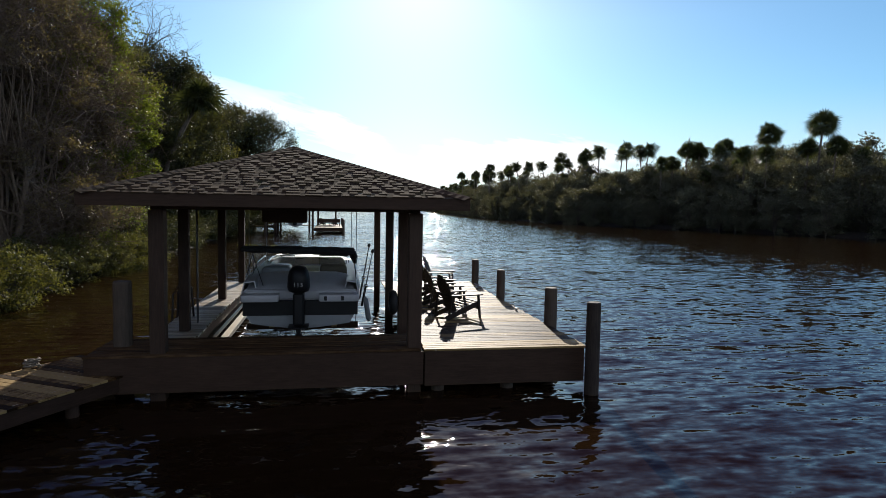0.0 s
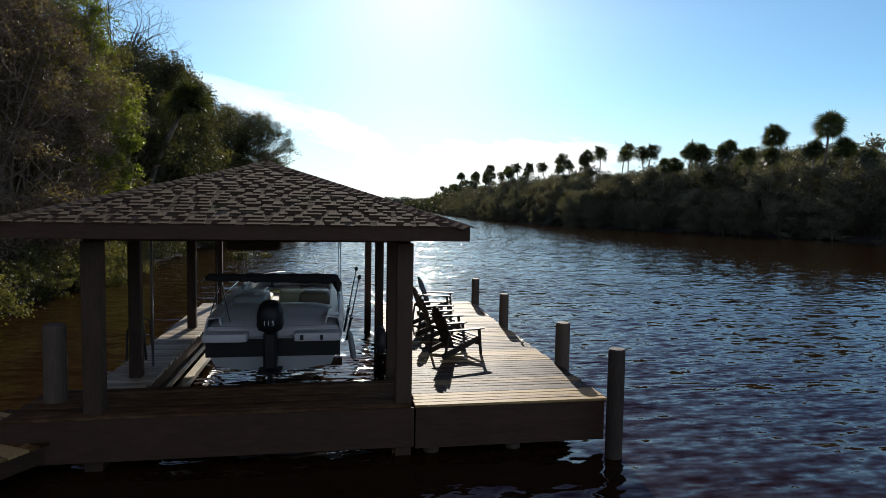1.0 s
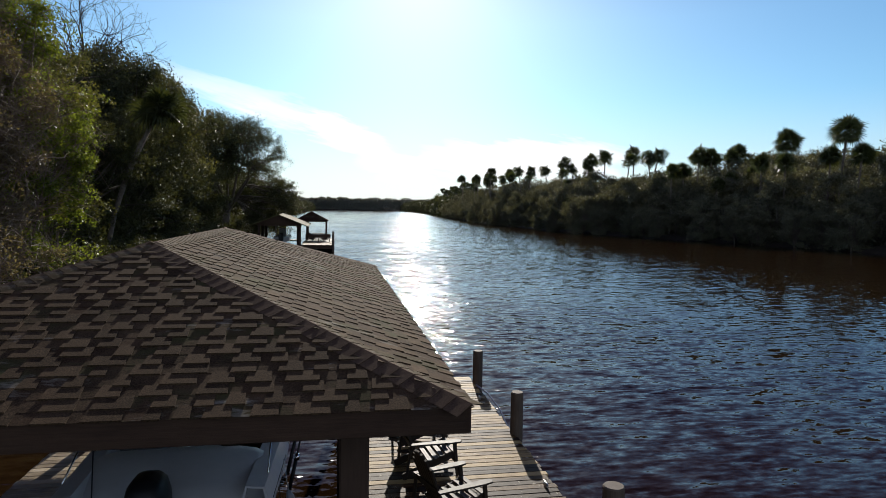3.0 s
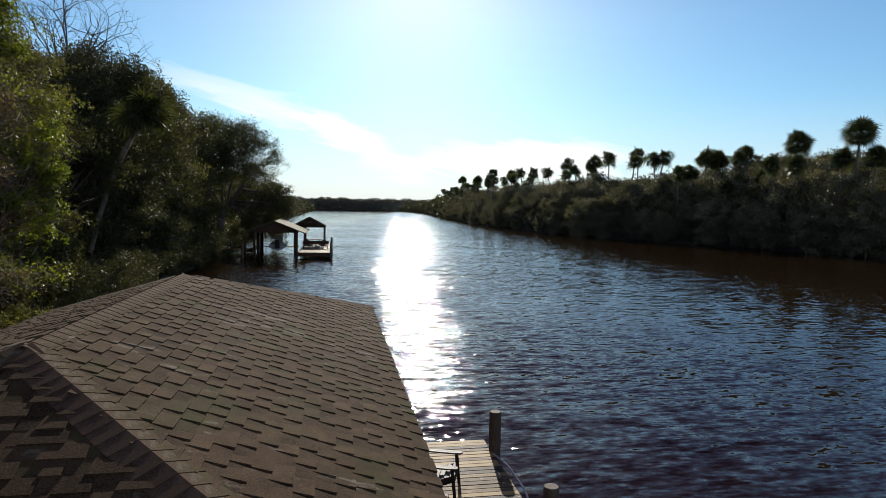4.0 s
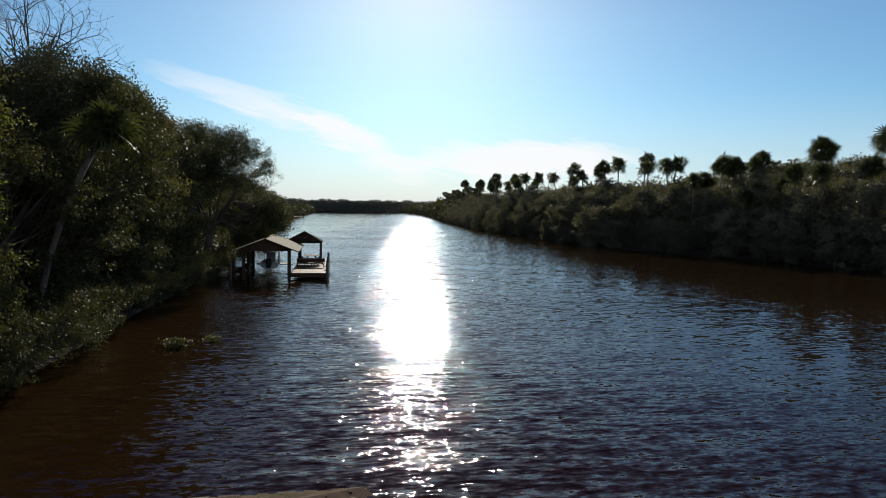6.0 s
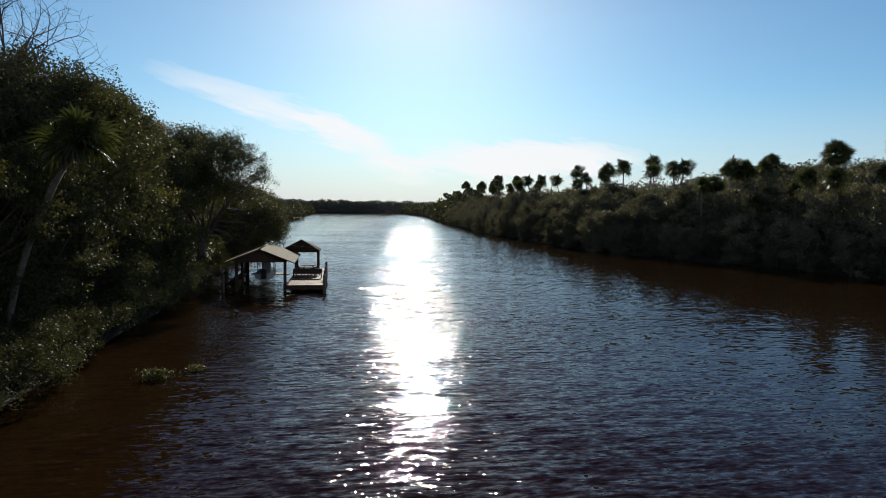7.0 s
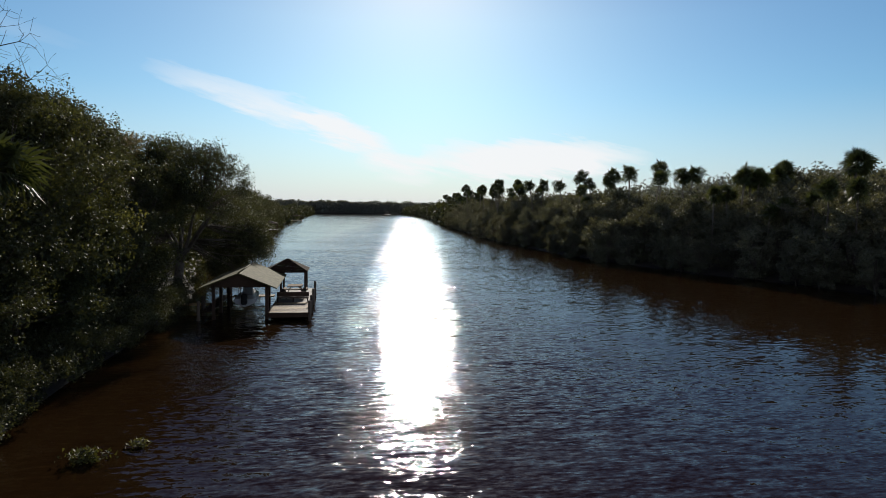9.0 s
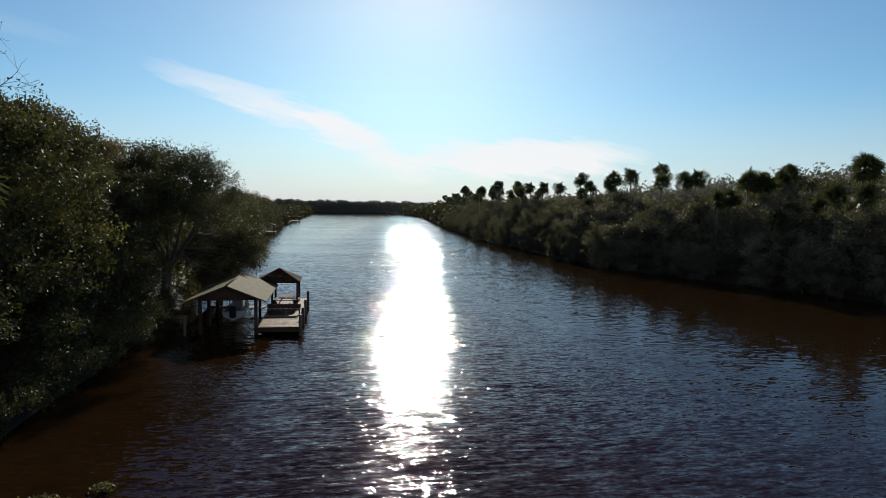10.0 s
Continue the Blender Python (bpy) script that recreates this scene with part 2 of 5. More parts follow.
POST = wood("dark_post_timber", [(0.3, (0.020, 0.011, 0.007)), (0.7, (0.070, 0.042, 0.028))], grain=(22, 22, 1.2))
def shingle_stone(name, dark, light):
    """Mineral granules, tones that differ from tab to tab, pale weathered streaks."""
    def build(n, l, p):
        a = noise_tex(n, l, coords(n, l), 3.0, 5, 0.6)
        b = noise_tex(n, l, coords(n, l), 75.0, 3, 0.7)
        st = noise_tex(n, l, coords(n, l, (0.9, 3.0, 2.2)), 1.2, 8, 0.75)
        info = n.new("ShaderNodeObjectInfo")
        geo = n.new("ShaderNodeNewGeometry")
        tone = math_node(n, l, "ADD", math_node(n, l, "MULTIPLY", info.outputs["Random"], 0.5), math_node(n, l, "MULTIPLY", geo.outputs["Random Per Island"], 0.5))
        s = math_node(n, l, "ADD", math_node(n, l, "MULTIPLY", a.outputs[0], 0.45), math_node(n, l, "MULTIPLY", b.outputs[0], 0.65))
        s = math_node(n, l, "ADD", s, math_node(n, l, "MULTIPLY", tone, 0.2))
        r = ramp(n, [(0.45, dark), (0.85, light)])
        l.new(s, r.inputs[0])
        pale = ramp(n, [(0.575, (0, 0, 0)), (0.66, (1, 1, 1))])
        l.new(st.outputs[0], pale.inputs[0])
        moss = ramp(n, [(0.50, (0, 0, 0)), (0.66, (1, 1, 1))])
        l.new(noise_tex(n, l, coords(n, l, (0.8, 1.0, 0.8)), 1.7, 6, 0.65).outputs[0], moss.inputs[0])
        c = mix_color(n, l, math_node(n, l, "MULTIPLY", moss.outputs[0], 0.7), r.outputs[0], (0.050, 0.056, 0.020))
        rust = ramp(n, [(0.48, (0, 0, 0)), (0.66, (1, 1, 1))])
        l.new(noise_tex(n, l, coords(n, l, (1.1, 0.7, 1.1)), 2.3, 5, 0.6).outputs[0], rust.inputs[0])
        c = mix_color(n, l, math_node(n, l, "MULTIPLY", rust.outputs[0], 0.45), c, (0.060, 0.032, 0.018))
        c = mix_color(n, l, math_node(n, l, "MULTIPLY", pale.outputs[0], 0.6), c, (0.27, 0.245, 0.20))
        l.new(c, p.inputs["Base Color"])
        bump(n, l, p, b.outputs[0], 0.5, 0.002)
    return material(name, build, 0.95, spec=0.06)


SHINGLE = shingle_stone("shingle_tab", (0.010, 0.0064, 0.0036), (0.122, 0.080, 0.046))
SHINGLE_BASE = shingle_stone("shingle_underlayer", (0.012, 0.0068, 0.0035), (0.045, 0.026, 0.014))
MUD = mottled("bank_soil", (0.010, 0.008, 0.005), (0.032, 0.024, 0.015), 0.8, 0.95, 0.6, 0.05)
BARK = mottled("bark", (0.035, 0.028, 0.022), (0.13, 0.105, 0.08), 5, 0.9, 0.8, 0.02)
BARE_BARK = mottled("dark_winter_bark", (0.022, 0.017, 0.014), (0.075, 0.060, 0.048), 5, 0.9, 0.6, 0.01)
PALM_BARK = mottled("palm_bark", (0.06, 0.05, 0.04), (0.20, 0.17, 0.14), 4, 0.9, 0.8, 0.02)
LEAF = foliage("leaves", (0.034, 0.040, 0.017), (0.125, 0.130, 0.048), 0.38)
LEAF_LIGHT = foliage("olive_leaves", (0.050, 0.058, 0.020), (0.175, 0.175, 0.060), 0.45)
# The dark tone also holds the canopy shade of the shore shrubs.
LEAF_DARK = foliage("dark_evergreen_shade_leaves", (0.022, 0.026, 0.013), (0.088, 0.094, 0.040), 0.28, 0.6)
# Brown of the far table; its dark tone also stands for catwalk shade.
BROWN_SHADE_WOOD = wood("brown_wood_and_shaded_boards", [(0.32, (0.020, 0.011, 0.006)), (0.5, (0.07, 0.038, 0.017)), (0.68, (0.17, 0.105, 0.055))], 0.8, spec=0.1, own=0.2)
LEAF_LIME = foliage("sunlit_green_leaves", (0.055, 0.080, 0.016), (0.24, 0.30, 0.055), 0.55, 0.45)
TWIG = mottled("brown_twigs", (0.095, 0.066, 0.047), (0.28, 0.215, 0.155), 4, 0.9, 0.4, 0.004)
LEAF_DRY = foliage("dry_brown_leaves", (0.095, 0.080, 0.052), (0.235, 0.195, 0.125), 0.45)
# Lightened towards grey for the haze over the far bank.
LEAF_FAR = foliage("far_bank_leaves", (0.047, 0.051, 0.036), (0.165, 0.163, 0.110), 0.30)
# Pale grey, so the distance haze sits in the leaf colour itself.
LEAF_HAZE = foliage("haze_grey_leaves", (0.09, 0.096, 0.088), (0.19, 0.195, 0.175), 0.25, 0.9)
FROND = foliage("palm_fronds", (0.022, 0.030, 0.013), (0.080, 0.095, 0.036), 0.3, 0.5)
MOSS = foliage("hanging_moss", (0.08, 0.085, 0.07), (0.17, 0.175, 0.145), 0.35, 0.8)


# ---- mesh helpers ----
class Geo:
    """Collects faces of one mesh."""
    def __init__(self):
        self.v, self.f = [], []

    def add(self, verts, faces):
        k = len(self.v)
        self.v.extend(verts)
        self.f.extend(tuple(i + k for i in f) for f in faces)

    def box(self, x0, x1, y0, y1, z0, z1):
        self.add([(x, y, z) for z in (z0, z1) for y in (y0, y1) for x in (x0, x1)],
                 [(0, 2, 3, 1), (4, 5, 7, 6), (0, 1, 5, 4), (2, 6, 7, 3), (0, 4, 6, 2), (1, 3, 7, 5)])

    def tube(self, points, radii, n=8, caps=True):
        pts = [Vector(q) for q in points]
        rings = []
        up = Vector((0.31, 0.17, 0.93))
        for k, q in enumerate(pts):
            d = (pts[min(k + 1, len(pts) - 1)] - pts[max(k - 1, 0)]).normalized()
            a = d.cross(up if abs(d.dot(up)) < 0.97 else Vector((1, 0, 0))).normalized()
            b = d.cross(a)
            r = radii[k] if isinstance(radii, (list, tuple)) else radii
            rings.append([tuple(q + (a * math.cos(2 * math.pi * j / n) + b * math.sin(2 * math.pi * j / n)) * r) for j in range(n)])
        verts = [v for ring in rings for v in ring]
        faces = [(k * n + j, k * n + (j + 1) % n, (k + 1) * n + (j + 1) % n, (k + 1) * n + j) for k in range(len(pts) - 1) for j in range(n)]
        if caps:
            faces += [tuple(range(n))[::-1], tuple(range((len(pts) - 1) * n, len(pts) * n))]
        self.add(verts, faces)

    def beam(self, p, q, w, h):
        """A bar of rectangular section from p to q."""
        p, q = Vector(p), Vector(q)
        d = (q - p).normalized()
        a = d.cross(Vector((0, 0, 1)) if abs(d.z) < 0.98 else Vector((0, 1, 0))).normalized() * (w / 2)
        b = a.cross(d).normalized() * (h / 2)
        self.add([tuple(o + s * a + t * b) for o in (p, q) for s, t in ((-1, -1), (1, -1), (1, 1), (-1, 1))],
                 [(0, 1, 2, 3), (7, 6, 5, 4), (0, 4, 5, 1), (1, 5, 6, 2), (2, 6, 7, 3), (3, 7, 4, 0)])

    def mesh(self, name, mat, bevel=0.0, smooth=False):
        me = bpy.data.meshes.new(name)
        me.from_pydata(self.v, [], self.f)
        bm = bmesh.new()
        bm.from_mesh(me)
        bmesh.ops.recalc_face_normals(bm, faces=bm.faces)
        if bevel:
            bmesh.ops.bevel(bm, geom=bm.edges[:], offset=bevel, segments=1, affect="EDGES")
        bm.to_mesh(me)
        bm.free()
        me.materials.append(mat)
        if smooth:
            me.polygons.foreach_set("use_smooth", [True] * len(me.polygons))
        return me


def thing(name, label, category, group="", at=(0, 0, 0), kind="", turn=0):
    ob = new(name)
    ob.matrix_basis = pose(*at, 0, 0, turn)
    return tagged(ob, label, category, group, kind)


def part(name, me, parent, label="", m=None):
    ob = new(name, me)
    ob.parent = parent
    if m is not None:
        ob.matrix_basis = m
    return tagged(ob, label)


def slab(name, mat, parent, x0, x1, y0, y1, z0, z1, bevel=0.006, label=""):
    g = Geo()
    g.box(x0, x1, y0, y1, z0, z1)
    return part(name, g.mesh(name, mat, bevel), parent, label)


def rod(name, mat, parent, points, radii, n=10, label=""):
    g = Geo()
    g.tube(points, radii, n)
    return part(name, g.mesh(name, mat, smooth=True), parent, label)


def leaves_mesh(name, centres, size, mat, rng, droop=0.0, slim=0.6):
    """One pointed leaf at every centre, turned at random."""
    c = np.asarray(centres)
    k = len(c)
    u = rng.normal(size=(k, 3))
    u[:, 2] -= droop
    u /= np.linalg.norm(u, axis=1)[:, None]
    w = np.cross(u, rng.normal(size=(k, 3)))
    w /= np.linalg.norm(w, axis=1)[:, None] + 1e-9
    s = (size * rng.uniform(0.6, 1.35, k))[:, None]
    fold = np.cross(u, w) * s * 0.12
    v = np.stack([c - u * s * 0.5 + w * s * slim * 0.5, c + u * s * 0.5 + fold, c - u * s * 0.45 - w * s * slim * 0.5], 1).reshape(-1, 3)
    me = bpy.data.meshes.new(name)
    me.vertices.add(3 * k)
    me.vertices.foreach_set("co", v.astype(np.float32).ravel())
    me.loops.add(3 * k)
    me.loops.foreach_set("vertex_index", np.arange(3 * k, dtype=np.int32))
    me.polygons.add(k)
    me.polygons.foreach_set("loop_start", np.arange(0, 3 * k, 3, dtype=np.int32))
    me.update()
    me.validate()
    me.materials.append(mat)
    return me


# ---- river, banks ----
def shore_left(y):
    return float(np.interp(y, [-200, 20, 40, 85, 120, 250, 500, 780], [-12, -10.8, -10.4, -10.2, -17, -21, -23, -21]))


def shore_right(y):
    return float(np.interp(y, [-200, 60, 95, 110, 142, 200, 300, 400, 520, 780], [85, 74, 65, 58, 51, 50, 56, 66, 78, 84]))


def ground_height(x, y):
    if y > 775:
        d = y - 775
    else:
        d = max(shore_left(y) - x, x - shore_right(y))
    h = -1.6 if d < -3 else (-1.6 + (d + 3) / 3 * 1.6 if d < 0 else 0.9 * (1 - math.exp(-d / 2.5)))
    return h + 0.25 * noise.noise((x * 0.13, y * 0.13, 0)) * (1 if d > 0 else 0.2)


g = Geo()
xs = [-3000, -1200, -500, -200, -100, -70, -50, -40, -34] + [-30 + 1.2 * k for k in range(22)] + [0, 10, 20, 30, 40] + [46 + 2.5 * k for k in range(22)] + [110, 130, 160, 220, 400, 900, 2000, 3500]
ys = [-900, -400, -200, -100, -60, -40, -25] + [-15 + 4 * k for k in range(30)] + [110 + 12 * k for k in range(16)] + [310 + 30 * k for k in range(15)] + [745, 760, 770, 775, 778, 785, 800, 850, 1000, 1500, 2500, 4500]
g.add([(x, y, ground_height(x, y)) for y in ys for x in xs],
      [(j * len(xs) + i, j * len(xs) + i + 1, (j + 1) * len(xs) + i + 1, (j + 1) * len(xs) + i) for j in range(len(ys) - 1) for i in range(len(xs) - 1)])
ground = new("ground", g.mesh("ground", MUD, smooth=True))
tagged(ground, "dark muddy river bank with low ground behind it", "ground", kind="structure")

g = Geo()
g.add([(-150, -300, 0), (300, -300, 0), (300, 800, 0), (-150, 800, 0)], [(0, 1, 2, 3)])
water = new("water", g.mesh("water", WATER))
tagged(water, "dark tannin-brown river with wind ripples and sun glitter", "water", kind="structure")

# ---- main dock ----
DECK = 0.80
PX0, PX1, PY0, PY1 = 1.62, 4.62, 10.72, 20.75
dock = thing("dock", "weathered wooden dock with plank deck standing in the river", "dock", at=(0, 0, 0))
plank_w, gap = 0.134, 0.013


def planks(parent, x0, x1, y0, y1, z, seed, variants=4, mat=None):
    """Boards that run along x, laid side by side along y."""
    rnd = random.Random(seed)
    meshes = []
    for _ in range(variants):
        g = Geo()
        a = rnd.uniform(-0.02, 0.02)
        g.box(-(x1 - x0) / 2 + a, (x1 - x0) / 2 + rnd.uniform(-0.02, 0.025), -plank_w / 2, plank_w / 2, -0.038, 0)
        meshes.append(g.mesh("plank", mat or PLANK, 0.005))
    count = int((y1 - y0) / (plank_w + gap))
    for k in range(count):
        part("plank", rnd.choice(meshes), parent, m=pose((x0 + x1) / 2, y0 + (k + 0.5) * (y1 - y0) / count, z + rnd.uniform(-0.004, 0.002), rnd.uniform(-0.6, 0.6), rnd.uniform(-0.08, 0.08), rnd.uniform(-0.12, 0.12)))


slab("fascia", TIMBER, dock, PX0, PX1 - 0.02, PY0 + 0.02, PY0 + 0.06, 0.14, DECK - 0.042)
slab("fascia", TIMBER, dock, PX1 - 0.06, PX1 - 0.02, PY0 + 0.065, PY1 - 0.02, DECK - 0.30, DECK - 0.042)
for k in range(5):
    x = PX0 + 0.1 + k * 0.68
    slab("joist", TIMBER, dock, x, x + 0.05, PY0 + 0.07, PY1 - 0.05, DECK - 0.26, DECK - 0.042)

for x, y, top, r in ((4.60, 10.38, 1.66, 0.125), (4.69, 12.84, 1.60, 0.135), (4.65, 16.8, 1.59, 0.115), (4.69, 20.15, 1.59, 0.115)):
    g = Geo()
    g.tube([(x, y, -1.8), (x, y, 0.6), (x, y, top - 0.02), (x, y, top)], [r * 1.06, r * 1.03, r, r * 0.9], 16)
    part("piling", g.mesh("piling", PILE, smooth=False), dock, "round treated timber pile")
for x in (1.9, 3.2):
    for y in (11.0, 15.5, 20.3):
        rod("piling", PILE, dock, [(x, y, -1.8), (x, y, DECK - 0.3)], 0.12, 12)

# ---- boathouse ----
EX0, EX1, EY0, EY1, EZ, RZ = -3.90, 2.32, 10.43, 21.76, 3.46, 4.50
CX, HALF = (EX0 + EX1) / 2, (EX1 - EX0) / 2
boathouse = thing("boathouse", "open wooden boathouse with brown shingled hip roof over a slip", "boathouse")
COLUMNS = [(1.45, 10.98), (1.45, 12.9), (1.45, 16.0), (1.45, 20.5), (-2.85, 10.98), (-2.85, 12.85), (-2.85, 17.1), (-2.85, 20.7)]
for x, y in COLUMNS:
    g = Geo()
    s = 0.12 if y < 11.5 else 0.095
    g.box(x - s, x + s, y - s, y + s, -1.8, 3.19)
    part("column", g.mesh("column", POST, 0.012), boathouse)
for x in (1.45, -2.85):
    slab("beam", TIMBER, boathouse, x - 0.07, x + 0.07, EY0 + 0.4, EY1 - 0.4, 3.19, 3.272)
for y in (10.98, 20.6):
    slab("beam", TIMBER, boathouse, -2.775, 1.375, y - 0.07, y + 0.07, 3.20, 3.272)
slab("ceiling_boards", TIMBER, boathouse, EX0 + 0.06, EX1 - 0.06, EY0 + 0.06, EY1 - 0.06, 3.275, 3.30)
roof = part("roof", None, boathouse, "brown dimensional shingle hip roof")
slab("fascia", TIMBER, roof, EX0, EX1, EY0, EY0 + 0.045, 3.25, EZ - 0.004, 0.004, "dark brown fascia board")
slab("fascia", TIMBER, roof, EX0, EX1, EY1 - 0.045, EY1, 3.25, EZ - 0.004, 0.004)
slab("fascia", TIMBER, roof, EX0, EX0 + 0.045, EY0 + 0.047, EY1 - 0.047, 3.25, EZ - 0.004, 0.004)
slab("fascia", TIMBER, roof, EX1 - 0.045, EX1, EY0 + 0.047, EY1 - 0.047, 3.25, EZ - 0.004, 0.004)
RY0, RY1 = EY0 + HALF, EY1 - HALF
g = Geo()
g.add([(EX0, EY0, EZ), (EX1, EY0, EZ), (EX1, EY1, EZ), (EX0, EY1, EZ), (CX, RY0, RZ), (CX, RY1, RZ)], [(0, 1, 4), (1, 2, 5, 4), (2, 3, 5), (3, 0, 4, 5), (0, 3, 2, 1)])
part("roof_deck", g.mesh("roof_deck", SHINGLE_BASE), roof, "dark shingle underlayer")

# left and front catwalks of the slip
catwalk = thing("catwalk", "plank catwalk round the boat slip, half in shade", "walkway")
slab("stringer", TIMBER, catwalk, -3.95, 1.60, 10.76, 10.80, 0.16, DECK - 0.042)
slab("stringer", TIMBER, catwalk, -2.5, 1.52, 12.06, 12.10, DECK - 0.3, DECK - 0.042)
slab("stringer", TIMBER, catwalk, -2.62, -2.58, 12.15, 20.9, DECK - 0.3, DECK - 0.042)
slab("stringer", TIMBER, catwalk, -3.3, -3.26, 12.15, 20.9, DECK - 0.3, DECK - 0.042)

# gangway to the shore, slanting away from the slip's corner
gangway = thing("gangway", "narrow plank gangway from the bank to the boathouse", "walkway", at=(-4.23, 11.1, -0.276), turn=60 - 180)
slab("stringer", TIMBER, gangway, -0.60, 15.0, 0.84, 0.88, DECK - 0.32, DECK - 0.086)
slab("stringer", TIMBER, gangway, -0.90, 15.0, -0.88, -0.84, DECK - 0.32, DECK - 0.086)
for k in range(5):
    for s in (-0.7, 0.7):
        rod("piling", POST, gangway, [(0.6 + 3 * k, s, -1.8), (0.6 + 3 * k, s, DECK - 0.29)], 0.1, 10)
# short piles beside the slip
g = Geo()
g.tube([(0, 0, -1.8), (0, 0, 1.9), (0, 0, 1.93)], [0.17, 0.155, 0.14], 16)
mooring = new("mooring_pile", g.mesh("mooring_pile", PILE))
mooring.location = (-3.6, 11.6, 0)
tagged(mooring, "thick dark mooring pile beside the catwalk", "piling")
# lift beams and hanging cables over the boat
lift = thing("boat_lift", "boat lift with overhead beams, cables and a cradle under the boat", "boat lift")
STEEL = plain("galvanised_steel", (0.42, 0.43, 0.44), 0.4, 0.9)
for y in (14.6, 18.4):
    slab("lift_beam", TIMBER, lift, -2.6, 1.3, y - 0.07, y + 0.07, 3.19, 3.272)
    slab("cradle_beam", TIMBER, lift, -1.9, 0.6, y - 0.06, y + 0.06, 0.46, 0.60)
    for x in (-1.85, 0.55):
        rod("cable", STEEL, lift, [(x, y, 0.60), (x, y, 3.19)], 0.008, 6)
for x in (-1.3, 0.05):
    slab("bunk", PLANK, lift, x - 0.06, x + 0.06, 14.0, 19.0, 0.605, 0.76)
slab("motor_box", TIMBER, lift, -1.36, -0.50, 12.65, 13.15, 2.95, 3.272, 0.02, "dark lift motor housing under the roof")
rod("lift_pipe", STEEL, lift, [(-2.66, 13.1, 0.9), (-2.66, 13.1, 3.18), (-2.5, 13.2, 3.26)], 0.022, 8, "pale metal pipe")

for x in (-2.42, -2.75):
    slab("low_beam", PALE_PLANK, lift, x - 0.08, x + 0.08, 12.6, 20.6, 0.16, 0.28, 0.01, "weathered low beam beside the slip, sun glare in its colour")

# ---- boat ----
WHITE = plain("white_gelcoat", (0.52, 0.51, 0.53), 0.4, coat=0.1)
BLACK = plain("black_gelcoat", (0.010, 0.010, 0.012), 0.45, spec=0.25)
GREYHULL = plain("grey_hull_bottom", (0.30, 0.31, 0.32), 0.5)
VINYL = plain("cream_vinyl", (0.70, 0.66, 0.42), 0.55)
TAN = plain("brown_vinyl", (0.15, 0.125, 0.085), 0.6)
CANVAS = mottled("black_canvas", (0.010, 0.010, 0.012), (0.03, 0.03, 0.034), 20, 0.85)
CHROME = plain("polished_steel", (0.70, 0.71, 0.72), 0.2, 1.0)
RUBBER = plain("black_rubber", (0.015, 0.015, 0.016), 0.6)


def build_glass(n, l, p):
    p.inputs["Base Color"].default_value = (0.75, 0.80, 0.82, 1)
    p.inputs["Transmission Weight"].default_value = 1.0
    p.inputs["IOR"].default_value = 1.45


GLASS = material("tinted_acrylic", build_glass, 0.03)
boat = thing("motorboat", "white open motorboat with black stripe and folded canopy on a lift", "boat", at=(-0.63, 13.1, 0.0))
BL, HB = 6.9, 1.25


def beam_at(t):
    """Half beam along the hull, stern to bow."""
    return HB * (1.0 if t < 0.68 else math.sqrt(max(0.0, 1 - ((t - 0.68) / 0.32) ** 2.6))) * (0.94 + 0.06 * min(1, t * 4))


def loft(name, profile, mat, label="", steps=26, close=True):
    """Side-to-side skin from profile(t): half-width and height pairs from the keel up, swept from stern to bow."""
    g = Geo()
    rows = []
    for k in range(steps + 1):
        t = k / steps
        half = profile(t)
        ring = [(-x, t * BL + dy, z) for x, dy, z in reversed(half)] + [(x, t * BL + dy, z) for x, dy, z in half]
        rows.append(ring)
    n = len(rows[0])
    verts = [v for r in rows for v in r]
    faces = [(k * n + j, k * n + j + 1, (k + 1) * n + j + 1, (k + 1) * n + j) for k in range(steps) for j in range(n - 1)]
    if close:
        faces.append(tuple(range(n)))
    g.add(verts, faces)
    me = g.mesh(name, mat, smooth=False)
    ob = part(name, me, boat, label)
    mod = ob.modifiers.new("thickness", "SOLIDIFY")
    mod.thickness, mod.offset = 0.03, -1
    return ob


def sheer(t):
    return 1.70 + 0.03 * t ** 2


loft("hull_bottom", lambda t: [(0.0, 0, 0.74 + 0.6 * t ** 5), (beam_at(t) * 0.5, 0, 0.80 + 0.48 * t ** 4), (beam_at(t) * 0.85, 0, 0.86 + 0.35 * t ** 3), (beam_at(t) * 0.93, 0, 1.04 + 0.26 * t ** 3)], GREYHULL, "pale grey hull bottom")
loft("hull_stripe", lambda t: [(beam_at(t) * 0.93, 0, 1.04 + 0.26 * t ** 3), (beam_at(t) * 0.99, 0, 1.34 + 0.12 * t ** 3)], BLACK, "black hull stripe", close=False)
g = Geo()
g.box(-HB * 0.93, HB * 0.93, -0.03, 0.0, 1.03, 1.345)
part("stern_stripe", g.mesh("stern_stripe", BLACK, 0.01), boat, "black stern band")
loft("hull_side", lambda t: [(beam_at(t) * 0.99, 0, 1.34 + 0.12 * t ** 3), (beam_at(t) * 1.0, 0, 1.45 + 0.2 * t ** 3), (beam_at(t) * 0.95, 0, sheer(t)), (beam_at(t) * 0.80, 0, sheer(t) + 0.02), (beam_at(t) * 0.78, 0, sheer(t) - 0.1)], WHITE, "white gelcoat topsides", close=False)
g = Geo()
for k in range(12):
    t0, t1 = k / 12, (k + 1) / 12
    g.add([(-beam_at(t0) * 0.85, t0 * BL, 1.22), (beam_at(t0) * 0.85, t0 * BL, 1.22), (beam_at(t1) * 0.85, t1 * BL, 1.22), (-beam_at(t1) * 0.85, t1 * BL, 1.22)], [(0, 1, 2, 3)])
